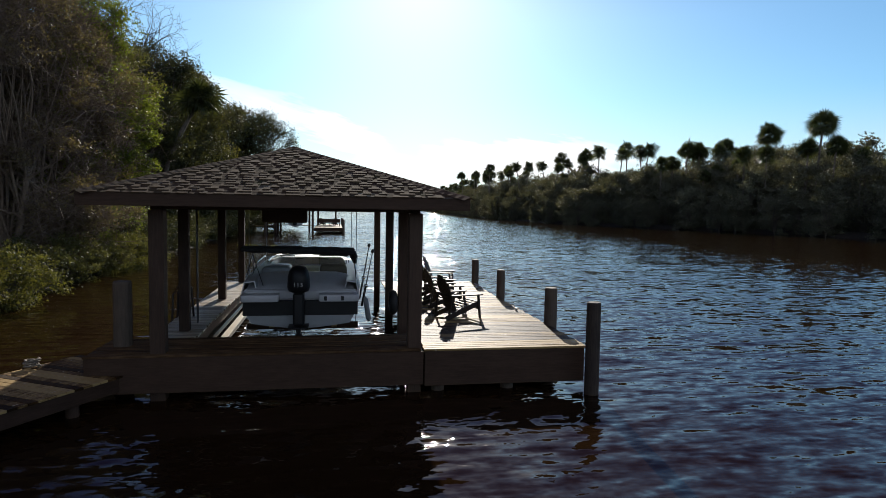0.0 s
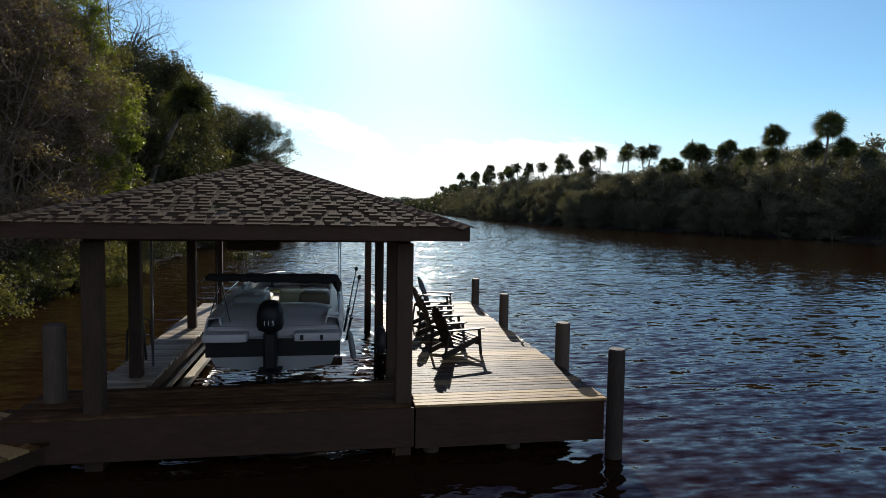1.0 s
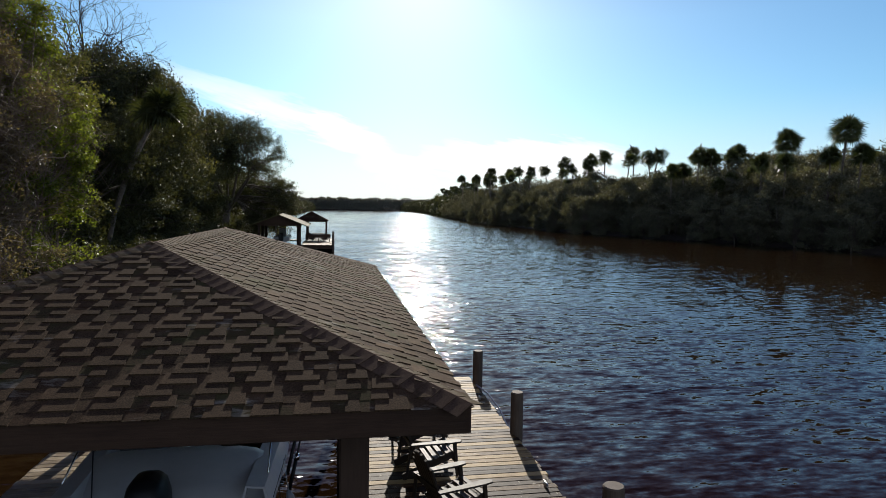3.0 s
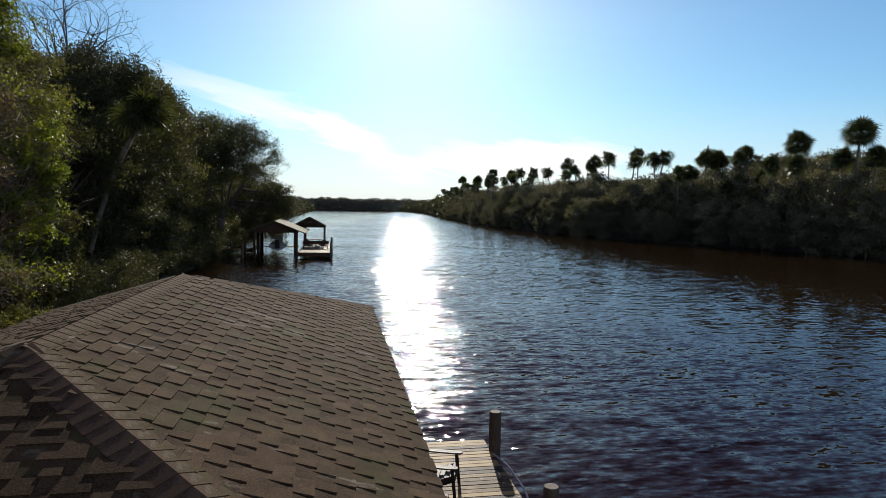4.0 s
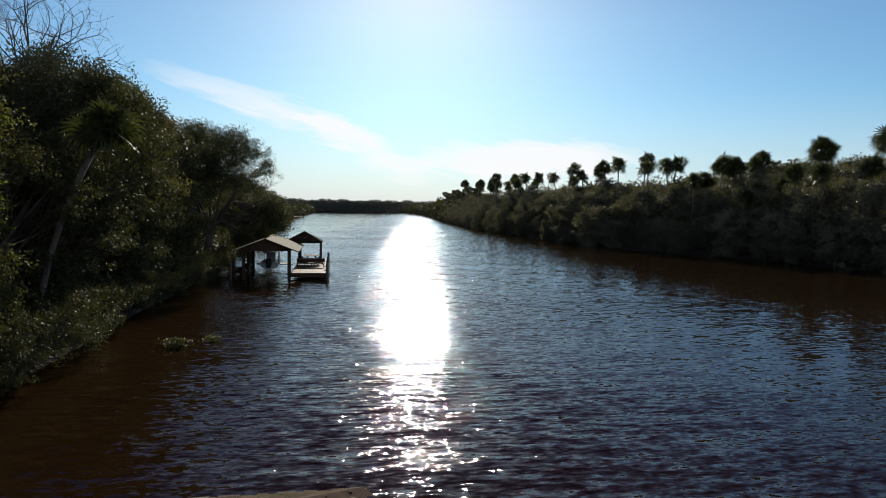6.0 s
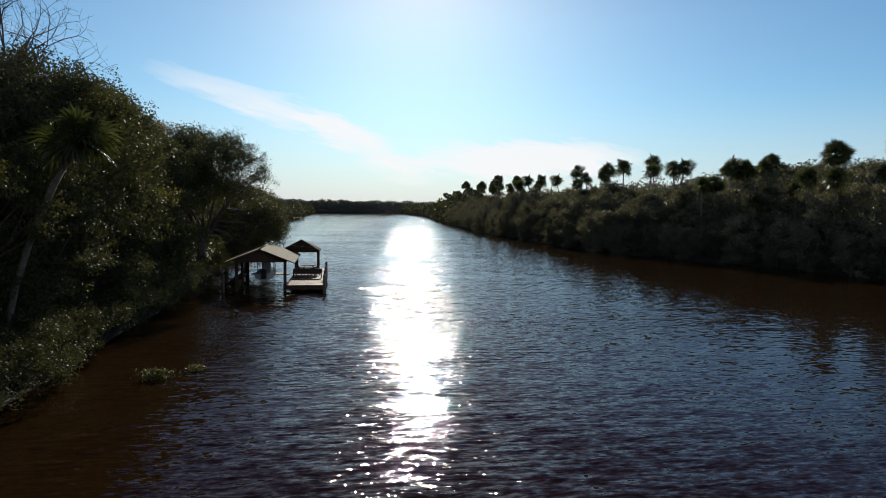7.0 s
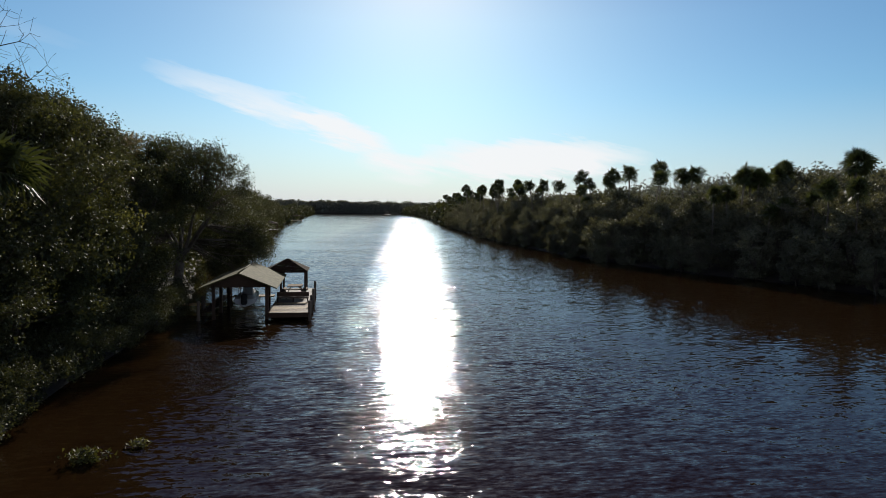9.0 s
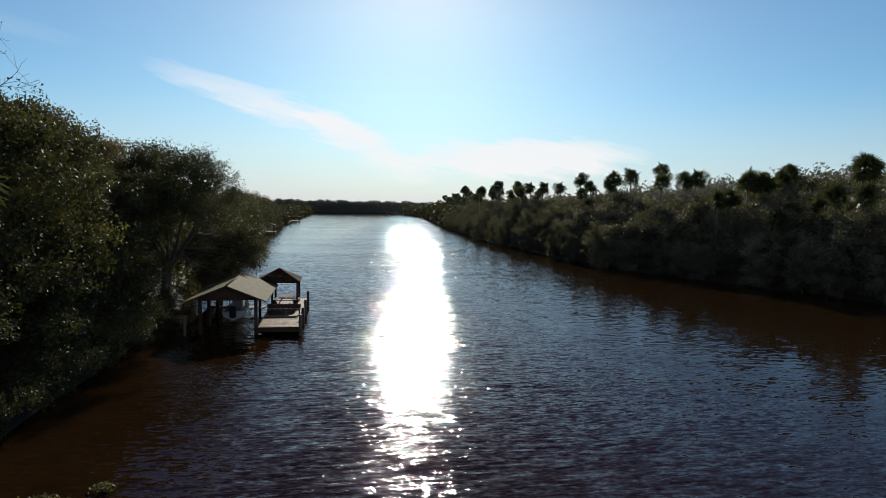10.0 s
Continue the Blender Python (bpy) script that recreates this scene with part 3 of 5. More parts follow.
part("cockpit_floor", g.mesh("cockpit_floor", VINYL), boat)
# stern: transom, swim platforms, sun pad
def cushion(name, mat, x0, x1, y0, y1, z0, z1, label="", e=0.35, lean=0.0):
    """Rounded, puffed block; lean pushes its top forward."""
    g = Geo()
    nu, nv = 20, 9
    curl = lambda v: math.copysign(abs(v) ** e, v)
    rows = []
    for k in range(nv + 1):
        b = -math.pi / 2 + math.pi * k / nv
        for j in range(nu):
            a = 2 * math.pi * j / nu
            z = curl(math.sin(b))
            rows.append(((x0 + x1) / 2 + (x1 - x0) / 2 * curl(math.cos(a)) * curl(math.cos(b)), (y0 + y1) / 2 + (y1 - y0) / 2 * curl(math.sin(a)) * curl(math.cos(b)) + lean * z, (z0 + z1) / 2 + (z1 - z0) / 2 * z))
    g.add(rows, [(k * nu + j, k * nu + (j + 1) % nu, (k + 1) * nu + (j + 1) % nu, (k + 1) * nu + j) for k in range(nv) for j in range(nu)])
    return part(name, g.mesh(name, mat, smooth=True), boat, label)


slab("transom", WHITE, boat, -1.16, 1.16, 0.0, 0.14, 1.35, 1.56, 0.04)
cushion("swim_platform", WHITE, -1.17, -0.42, -0.34, 0.02, 1.35, 1.50, e=0.2)
cushion("swim_platform", WHITE, 0.36, 1.17, -0.34, 0.02, 1.35, 1.50, e=0.2)
g = Geo()
prof = [(0.05, 1.30, 1.17), (0.06, 1.50, 1.17), (0.12, 1.575, 1.15), (0.35, 1.665, 1.12), (0.65, 1.76, 1.08), (0.92, 1.825, 1.04), (1.06, 1.83, 1.03), (1.13, 1.79, 1.02), (1.14, 1.25, 1.02)]
cols = [-1.0, -0.97, -0.9, -0.7, -0.35, 0.0, 0.35, 0.7, 0.9, 0.97, 1.0]
n = len(cols)
g.add([(w * c, y, z - (0.10 * abs(c) ** 8 if z > 1.4 else 0)) for y, z, w in prof for c in cols], [(k * n + j, k * n + j + 1, (k + 1) * n + j + 1, (k + 1) * n + j) for k in range(len(prof) - 1) for j in range(n - 1)])
part("sun_pad", g.mesh("sun_pad", WHITE, smooth=True), boat, "white sloping padded stern deck")
for x in (0.50, 0.84):
    slab("tow_eye", RUBBER, boat, x - 0.03, x + 0.03, -0.365, -0.345, 1.38, 1.47, 0.008, "dark fitting on the stern")
# seats, consoles, low windscreen, bow cushions
cushion("console", WHITE, -1.0, -0.36, 2.75, 3.45, 1.23, 1.80)
cushion("console", WHITE, 0.36, 1.0, 2.75, 3.45, 1.23, 1.80)
cushion("helm_seat", TAN, 0.34, 0.98, 1.75, 2.2, 1.23, 1.92, "brown helm seat", 0.3, -0.05)
cushion("helm_seat", GREYHULL, -1.0, -0.30, 1.75, 2.3, 1.23, 1.86, "grey passenger seat", 0.3, -0.05)
cushion("bench_seat", VINYL, -0.26, 0.32, 4.1, 4.8, 1.23, 1.62, "cream seat pad in the bow", 0.25)
cushion("bow_cushion", VINYL, -0.96, -0.46, 3.6, 5.5, 1.23, 1.46)
cushion("bow_cushion", VINYL, 0.46, 0.96, 3.6, 5.5, 1.23, 1.46)
cushion("bow_cushion", VINYL, -0.62, 0.62, 5.5, 6.1, 1.23, 1.48)
g = Geo()
g.add([(-beam_at(t) * 0.8, t * BL, sheer(t) + 0.015) for t in (0.86, 0.90, 0.94, 0.97)] + [(beam_at(t) * 0.8, t * BL, sheer(t) + 0.015) for t in (0.97, 0.94, 0.90, 0.86)], [tuple(range(8))])
ob = part("foredeck", g.mesh("foredeck", WHITE), boat, "white bow deck")
ob.modifiers.new("thickness", "SOLIDIFY").thickness = 0.03
for x0, x1 in ((-1.0, -0.3), (0.3, 1.0)):
    g = Geo()
    y0, y1 = 3.0, 3.40
    g.add([(x0, y1, 1.79), (x1, y1, 1.79), (x1, y0, 2.02), (x0, y0, 2.02)], [(0, 1, 2, 3)])
    ob = part("windscreen", g.mesh("windscreen", GLASS), boat, "raked tinted windscreen")
    ob.modifiers.new("thickness", "SOLIDIFY").thickness = 0.012
    g = Geo()
    g.tube([(x0, y1, 1.79), (x0, y0, 2.03), (x1, y0, 2.03), (x1, y1, 1.79)], 0.012, 8)
    part("windscreen_frame", g.mesh("windscreen_frame", CHROME, smooth=True), boat)
g = Geo()
g.tube([(-1.02, 3.0, 2.02), (-1.1, 2.0, 1.95), (-1.12, 1.3, 1.74)], 0.014, 8)
part("side_rail", g.mesh("side_rail", CHROME, smooth=True), boat)
for s in (-1, 1):
    pts = [(s * beam_at(t) * 0.86, t * BL, sheer(t) + h) for t, h in ((0.60, 0.02), (0.64, 0.08), (0.74, 0.1), (0.85, 0.1), (0.92, 0.1), (0.965, 0.1), (0.99, 0.09))]
    rod("bow_rail", CHROME, boat, pts, 0.013, 8, "polished bow rail")
    rod("rub_rail", BLACK, boat, [(s * beam_at(t) * 1.005, t * BL, 1.47 + 0.2 * t ** 3) for t in [k / 14 for k in range(15)]], 0.022, 6)
# folded canopy in its cover, on struts
g = Geo()
fold = random.Random(8)
pts, rad = [(-1.32, 0.98, 2.30)], [0.045]
for k in range(21):
    f = k / 20
    pts.append((-1.27 + 2.34 * f, 0.98 + 0.5 * f + fold.uniform(-0.02, 0.02), 2.335 - 0.09 * f + fold.uniform(-0.010, 0.010)))
    rad.append(0.075 + 0.025 * f + fold.uniform(-0.009, 0.010))
g.tube(pts + [(1.13, 1.55, 2.12), (1.16, 1.62, 1.98)], rad + [0.09, 0.05], 12)
part("folded_canopy", g.mesh("folded_canopy", CANVAS, smooth=True), boat, "black canvas canopy folded into a long bundle")
for s in (-1, 1):
    rod("canopy_strut", CHROME, boat, [(s * 1.12, 1.3, 2.2), (s * 1.17, 2.3, 1.76)], 0.012, 6)
    rod("canopy_strut", CHROME, boat, [(s * 1.12, 1.32, 2.2), (s * 1.14, 0.35, 1.74)], 0.012, 6)
    rod("canopy_strut", CHROME, boat, [(s * 1.12, 1.34, 2.2), (s * 1.18, 1.9, 1.75)], 0.012, 6)
rod("canopy_strap", RUBBER, boat, [(-1.12, 1.3, 2.2), (-0.78, 0.2, 1.62)], 0.008, 6)
# outboard
motor = part("outboard_motor", None, boat, "black outboard motor", pose(-0.03, -0.28, 0.07))
g = Geo()
prof = [(-0.02, 0.10, 0.16), (0.02, 0.20, 0.24), (0.10, 0.225, 0.28), (0.30, 0.215, 0.275), (0.42, 0.185, 0.25), (0.49, 0.13, 0.18), (0.52, 0.03, 0.06)]
rings = []
for z, a, b in prof:
    rings.append([(a * math.copysign(abs(math.cos(q)) ** 0.65, math.cos(q)), b * math.copysign(abs(math.sin(q)) ** 0.65, math.sin(q)) - 0.06, 1.50 + z) for q in [2 * math.pi * j / 18 for j in range(18)]])
g.add([v for r in rings for v in r], [(k * 18 + j, k * 18 + (j + 1) % 18, (k + 1) * 18 + (j + 1) % 18, (k + 1) * 18 + j) for k in range(len(prof) - 1) for j in range(18)] + [tuple(range(18))[::-1], tuple(range((len(prof) - 1) * 18, len(prof) * 18))])
part("cowl", g.mesh("cowl", BLACK, smooth=True), motor)
g = Geo()
g.box(-0.11, 0.11, -0.2, 0.16, 0.82, 1.48)
part("midsection", g.mesh("midsection", BLACK, 0.04), motor)
g = Geo()
g.box(-0.2, 0.2, -0.32, 0.14, 0.78, 0.81)
part("anti_ventilation_plate", g.mesh("anti_ventilation_plate", BLACK, 0.008), motor)
g = Geo()
g.tube([(0, -0.30, 0.58), (0, 0.0, 0.58), (0, 0.14, 0.58)], [0.07, 0.08, 0.02], 12)
part("gearcase", g.mesh("gearcase", BLACK, smooth=True), motor)
g = Geo()
g.box(-0.04, 0.04, -0.18, 0.12, 0.58, 0.80)
part("lower_leg", g.mesh("lower_leg", BLACK, 0.015), motor)
SILVER = plain("silver_decal", (0.55, 0.56, 0.58), 0.4, 0.3)
for s, txt in ((-0.068, "1"), (0.0, "1"), (0.072, "5")):
    cu = bpy.data.curves.new("digit", "FONT")
    cu.body, cu.size, cu.extrude, cu.align_x = txt, 0.11, 0.002, "CENTER"
    tmp = bpy.data.objects.new("digit", cu)
    me = bpy.data.meshes.new_from_object(tmp)
    bpy.data.objects.remove(tmp)
    me.materials.append(SILVER)
    part("digit", me, motor, "silver digit " + txt, pose(s, -0.348, 1.63, 90, 0, 0))
# rods and paddle at the side
for k, (x, y, z, dx, dy, up) in enumerate(((1.30, 1.75, 1.24, 0.26, 1.2, 1.06), (1.34, 1.45, 1.10, 0.24, 0.35, 1.13))):
    r = thing("fishing_rod", "dark fishing rod leaning out of the boat's rod holder", "fishing rod", "fishing rods", at=(-0.63 + x, 13.1 + y, z))
    rod("blank", RUBBER, r, [(0, 0, 0), (dx * 0.5, dy * 0.5, up * 0.5), (dx, dy, up)], [0.016, 0.014, 0.010], 6)
    rod("reel", CHROME, r, [(dx * 0.3, dy * 0.3 - 0.05, up * 0.3), (dx * 0.3, dy * 0.3 + 0.06, up * 0.3)], 0.045, 10)
    rod("grip", BLACK, r, [(-0.03, -0.04, -0.12), (dx * 0.3, dy * 0.3, up * 0.3)], 0.026, 8)
    rod("float", RUBBER, r, [(dx - 0.01, dy, up - 0.05), (dx, dy, up), (dx + 0.01, dy, up + 0.05)], [0.02, 0.045, 0.02], 8, "dark float at the tip")
ob = thing("boat_fender", "grey boat fender hanging at the boat's side", "fender", at=(0.72, 13.9, 0))
rod("bumper", GREYHULL, ob, [(0.10, 0, 0.74), (0.085, 0, 0.80), (0.02, 0, 1.22), (0, 0, 1.29)], [0.025, 0.06, 0.055, 0.025], 12)
rod("line", WHITE, ob, [(0, 0, 1.29), (-0.06, 0, 1.72)], 0.008, 5)
# tyre fender against the slip's right side, ladder on the left catwalk
g = Geo()
seg, tub = 24, 10
g.add([(0.08 * math.sin(q), (0.18 + 0.08 * math.cos(q)) * math.cos(a), (0.18 + 0.08 * math.cos(q)) * math.sin(a)) for a in [2 * math.pi * k / seg for k in range(seg)] for q in [2 * math.pi * j / tub for j in range(tub)]],
      [(k * tub + j, k * tub + (j + 1) % tub, (k + 1) % seg * tub + (j + 1) % tub, (k + 1) % seg * tub + j) for k in range(seg) for j in range(tub)])
tyre = new("tyre_fender", g.mesh("tyre_fender", RUBBER, smooth=True))
tyre.location = (1.26, 12.95, 1.30)
tagged(tyre, "old black tyre hung on the boathouse column as fender", "tyre")
ladder = thing("ladder", "dark metal dock ladder with curved hand rails at the catwalk", "ladder", at=(-3.32, 14.0, 0))
for y in (0.0, 0.45):
    rod("rail", RUBBER, ladder, [(-0.04, y, -0.7), (-0.04, y, 0.8), (-0.02, y, 1.35), (0.10, y, 1.55), (0.26, y, 1.45), (0.30, y, 0.80)], 0.022, 8)
for z in (-0.4, -0.1, 0.2, 0.5):
    rod("rung", RUBBER, ladder, [(-0.04, 0, z), (-0.04, 0.45, z)], 0.018, 6)
ROPE = mottled("worn_rope", (0.10, 0.085, 0.065), (0.24, 0.21, 0.17), 30, 0.9)
hose = Geo()
hose.tube([((0.10 + 0.03 * math.sin(q * 1.7)) * math.cos(q * 0.5), 0.12 * math.sin(q * 0.5), 0.02 + 0.0034 * q) for q in range(40)], 0.018, 6)
coil = new("rope_coil", hose.mesh("rope_coil", ROPE, smooth=True))
coil.location = (-4.98, 11.40, DECK - 0.314)
tagged(coil, "coiled worn mooring rope lying on the gangway", "rope")


# ---- chairs ----
CHAIR = plain("dark_brown_resin", (0.028, 0.021, 0.016), 0.6, spec=0.25)


def adirondack():
    """Slatted lounge chair with a fan back; faces +x."""
    ch = thing("adirondack_chair", "dark brown slatted adirondack chair on the dock", "chair", "chairs on the dock")
    for y in (-0.31, 0.31):
        g = Geo()
        g.add([(0.39, y - 0.02, 0.0), (0.44, y - 0.02, 0.0), (0.39, y - 0.02, 0.52), (0.33, y - 0.02, 0.52), (0.39, y + 0.02, 0.0), (0.44, y + 0.02, 0.0), (0.39, y + 0.02, 0.52), (0.33, y + 0.02, 0.52)],
              [(0, 1, 2, 3), (7, 6, 5, 4), (0, 4, 5, 1), (1, 5, 6, 2), (2, 6, 7, 3), (3, 7, 4, 0)])
        part("front_leg", g.mesh("front_leg", CHAIR, 0.006), ch)
        g = Geo()
        g.beam((0.36, y * 0.9, 0.33), (-0.46, y * 0.9, 0.03), 0.035, 0.11)
        part("side_rail", g.mesh("side_rail", CHAIR, 0.006), ch)
        g = Geo()
        pts = [(-0.36, 0.05), (0.30, 0.07), (0.44, 0.055), (0.47, 0.0), (0.44, -0.055), (0.30, -0.07), (-0.36, -0.035)]
        yy = y * 1.08
        k = len(pts)
        g.add([(px, yy + py, 0.53) for px, py in pts] + [(px, yy + py, 0.555) for px, py in pts], [tuple(range(k))[::-1], tuple(range(k, 2 * k))] + [(j, (j + 1) % k, (j + 1) % k + k, j + k) for j in range(k)])
        part("armrest", g.mesh("armrest", CHAIR, 0.004), ch)
        g = Geo()
        g.beam((-0.34, y * 1.02, 0.52), (-0.40, y * 0.95, 0.06), 0.03, 0.06)
        part("arm_support", g.mesh("arm_support", CHAIR, 0.005), ch)
    slab("foot_rail", CHAIR, ch, 0.36, 0.39, -0.29, 0.29, 0.20, 0.27, 0.004)
    for k in range(6):
        x = 0.36 - 0.095 * k
        z = 0.375 - 0.033 * k
        g = Geo()
        g.beam((x, -0.30, z), (x, 0.30, z), 0.082, 0.02)
        part("seat_slat", g.mesh("seat_slat", CHAIR, 0.004), ch)
    for k in range(7):
        f = (k - 3) / 3
        g = Geo()
        top = 1.0 - 0.17 * f * f
        lean = 0.40
        b, t = Vector((-0.16, f * 0.17, 0.18)), Vector((-0.16 - lean * (top - 0.18), f * 0.225, top))
        w0, w1 = 0.027, 0.034
        d = Vector((0.016, 0, 0.007))
        g.add([tuple(b + Vector((0, s * w0, 0)) + q * d) for q in (-1, 1) for s in (-1, 1)] + [tuple(t + Vector((0, s * w1, 0)) + q * d) for q in (-1, 1) for s in (-1, 1)],
              [(0, 1, 3, 2), (4, 6, 7, 5), (0, 4, 5, 1), (2, 3, 7, 6), (0, 2, 6, 4), (1, 5, 7, 3)])
        part("back_slat", g.mesh("back_slat", CHAIR, 0.005), ch)
    for z, w in ((0.52, 0.29), (0.28, 0.22)):
        x = -0.16 - 0.40 * (z - 0.18) - 0.03
        slab("back_rail", CHAIR, ch, x - 0.02, x, -w, w, z - 0.035, z + 0.035, 0.004)
    return ch


chair = adirondack()
for k, (x, y, turn) in enumerate(((2.83, 13.88, 20), (2.76, 15.45, 7), (2.81, 16.80, 10), (3.20, 18.60, -18))):
    m = pose(x, y, DECK + 0.003, 0, 0, turn)
    if k == 0:
        chair.matrix_basis = m
    else:
        copy_thing(chair, m)
# cleats and mooring line on the dock's edge
for y in (14.6, 18.9):
    cl = thing("cleat", "small metal mooring cleat on the dock edge", "cleat", "cleats", at=(4.45, y, DECK + 0.004))
    rod("horn", STEEL, cl, [(0, -0.11, 0.055), (0, -0.05, 0.06), (0, 0.05, 0.06), (0, 0.11, 0.055)], [0.009, 0.014, 0.014, 0.009], 8)
    slab("foot", STEEL, cl, -0.02, 0.02, -0.05, 0.05, 0, 0.055, 0.006)
rp = Geo()
rp.tube([(4.60, 19.9, 0.83), (4.80, 19.6, 0.72), (5.0, 19.2, 0.45), (5.12, 18.9, 0.1), (5.15, 18.8, -0.3)], 0.02, 8)
ob = new("mooring_line", rp.mesh("mooring_line", WHITE, smooth=True))
tagged(ob, "pale mooring line running from the dock into the water", "rope")


# ---- neighbouring boathouse up the river ----
neighbour = thing("neighbour_boathouse", "open boathouse with pale metal gable roof and a plank deck", "boathouse", at=(0, 0, 0))
METAL_ROOF = mottled("weathered_metal_roof", (0.050, 0.047, 0.021), (0.135, 0.124, 0.055), 2.5, 0.85, spec=0.15)
for s in (-1, 1):
    g = Geo()
    cx, x1 = -4.55, -4.55 + s * 3.15
    g.add([(cx, 75.3, 3.95), (x1, 75.0, 2.72), (x1, 85.6, 2.72), (cx, 85.3, 3.95), (cx, 75.3, 3.85), (x1, 75.0, 2.62), (x1, 85.6, 2.62), (cx, 85.3, 3.85)],
          [(0, 1, 2, 3), (7, 6, 5, 4), (0, 4, 5, 1), (1, 5, 6, 2), (2, 6, 7, 3)])
    part("roof_slope", g.mesh("roof_slope", METAL_ROOF), neighbour)
rod("ridge_cap", METAL_ROOF, neighbour, [(-4.55, 75.3, 3.95), (-4.55, 85.3, 3.95)], 0.07, 8, "pale ridge cap")
for y in (75.6, 84.9):
    g = Geo()
    g.add([(-7.1, y, 2.86), (-2.0, y, 2.86), (-4.55, y, 3.84), (-7.1, y + 0.05, 2.86), (-2.0, y + 0.05, 2.86), (-4.55, y + 0.05, 3.84)], [(0, 1, 2), (5, 4, 3), (0, 3, 4, 1), (1, 4, 5, 2), (2, 5, 3, 0)])
    part("gable_wall", g.mesh("gable_wall", TIMBER), neighbour)
for x, y in ((-6.6, 75.7), (-6.6, 79.2), (-6.6, 83.2), (-2.3, 75.7), (-3.0, 84.7)):
    slab("column", POST, neighbour, x - 0.13, x + 0.13, y - 0.13, y + 0.13, -1.5, 2.86, 0.01)
for y in (75.75, 84.7):
    slab("tie_beam", TIMBER, neighbour, -6.8, -2.1, y - 0.08, y + 0.08, 2.70, 2.855)
slab("side_walk", PLANK, neighbour, -7.6, -6.75, 75.5, 85.5, 0.62, 0.72)
slab("rear_walk", PLANK, neighbour, -6.4, -2.5, 84.2, 85.4, 0.62, 0.72)
slab("deck_frame", TIMBER, neighbour, -2.1, 1.22, 74.55, 90.0, 0.30, 0.66)
slab("shore_walk", PLANK, neighbour, -12.5, -7.65, 79.2, 80.4, 0.62, 0.72)
for x, y, h in ((1.30, 74.4, 1.7), (1.30, 78.5, 1.6), (1.32, 83.0, 1.6), (1.3, 89.0, 1.6), (-7.7, 75.2, 1.6), (-7.75, 77.6, 1.7), (-8.1, 79.0, 1.5)):
    rod("piling", PILE, neighbour, [(x, y, -1.5), (x, y, h)], [0.15, 0.13], 12)

pavilion = thing("dock_pavilion", "small dark hip-roofed shelter on the neighbouring deck", "shelter")
g = Geo()
g.add([(-3.5, 84.6, 3.1), (0.75, 84.6, 3.1), (0.75, 88.9, 3.1), (-3.5, 88.9, 3.1), (-1.38, 86.75, 4.25)], [(0, 1, 4), (1, 2, 4), (2, 3, 4), (3, 0, 4), (3, 2, 1, 0)])
part("roof", g.mesh("roof", SHINGLE_BASE), pavilion)
for x in (-1.9, 0.45):
    for y in (85.0, 88.5):
        slab("post", POST, pavilion, x - 0.1, x + 0.1, y - 0.1, y + 0.1, 0.725, 3.1, 0.01)
for y in (84.95, 88.55):
    slab("header", TIMBER, pavilion, -3.3, 0.6, y - 0.06, y + 0.06, 2.95, 3.095)
# furniture on the far deck
table = thing("picnic_table", "brown wooden picnic table under the shelter", "table", at=(-0.6, 86.6, 0.725))
slab("tabletop", BROWN_SHADE_WOOD, table, -0.75, 0.75, -0.9, 0.9, 0.72, 0.77)
for s in (-1, 1):
    slab("bench", BROWN_SHADE_WOOD, table, s * 1.05 - 0.14, s * 1.05 + 0.14, -0.9, 0.9, 0.42, 0.46)
    slab("trestle", TIMBER, table, -0.95, 0.95, s * 0.6 - 0.04, s * 0.6 + 0.04, 0.36, 0.42)
    for q in (-1, 1):
        g = Geo()
        g.beam((q * 0.35, s * 0.6, 0.72), (q * 0.8, s * 0.6, 0), 0.08, 0.08)
        part("leg", g.mesh("leg", TIMBER), table)
bench = thing("deck_bench", "dark built-in bench across the neighbouring deck", "bench", at=(0, 0, 0))
slab("seat", TIMBER, bench, -1.9, 1.0, 80.0, 80.5, 1.12, 1.18)
slab("backrest", TIMBER, bench, -1.9, 1.0, 80.5, 80.56, 1.2, 1.62)
for x in (-1.8, -0.4, 0.9):
    slab("support", TIMBER, bench, x - 0.05, x + 0.05, 80.05, 80.5, 0.725, 1.12)
for k, (x, y, turn) in enumerate(((-1.3, 82.6, 70), (0.3, 82.9, 110))):
    ob = copy_thing(chair, pose(x, y, 0.728, 0, 0, turn))
    tagged(ob, "pale slatted lounge chair on the neighbouring deck", "chair", "chairs of the neighbouring deck")

skiff = thing("lifted_skiff", "grey centre-console boat with frame top hanging in the far boathouse", "boat", at=(-4.5, 78.6, 0.55))
g = Geo()
rows = []
for k in range(9):
    t = k / 8
    w = 0.92 * (1 if t < 0.5 else max(0.02, 1 - ((t - 0.5) / 0.5) ** 2.2))
    rows.append([(-w, t * 5.5, 0.75 + 0.2 * t * t), (-w * 0.9, t * 5.5, 0.35 + 0.3 * t ** 3), (0, t * 5.5, 0.0 + 0.6 * t ** 4), (w * 0.9, t * 5.5, 0.35 + 0.3 * t ** 3), (w, t * 5.5, 0.75 + 0.2 * t * t)])
g.add([v for r in rows for v in r], [(k * 5 + j, k * 5 + j + 1, k * 5 + j + 6, k * 5 + j + 5) for k in range(8) for j in range(4)] + [(0, 1, 2, 3, 4)] + [(k * 5, k * 5 + 5, k * 5 + 9, k * 5 + 4) for k in range(8)])
part("hull", g.mesh("hull", WHITE), skiff)
slab("console", GREYHULL, skiff, -0.4, 0.4, 2.0, 2.7, 0.7, 1.7, 0.05)
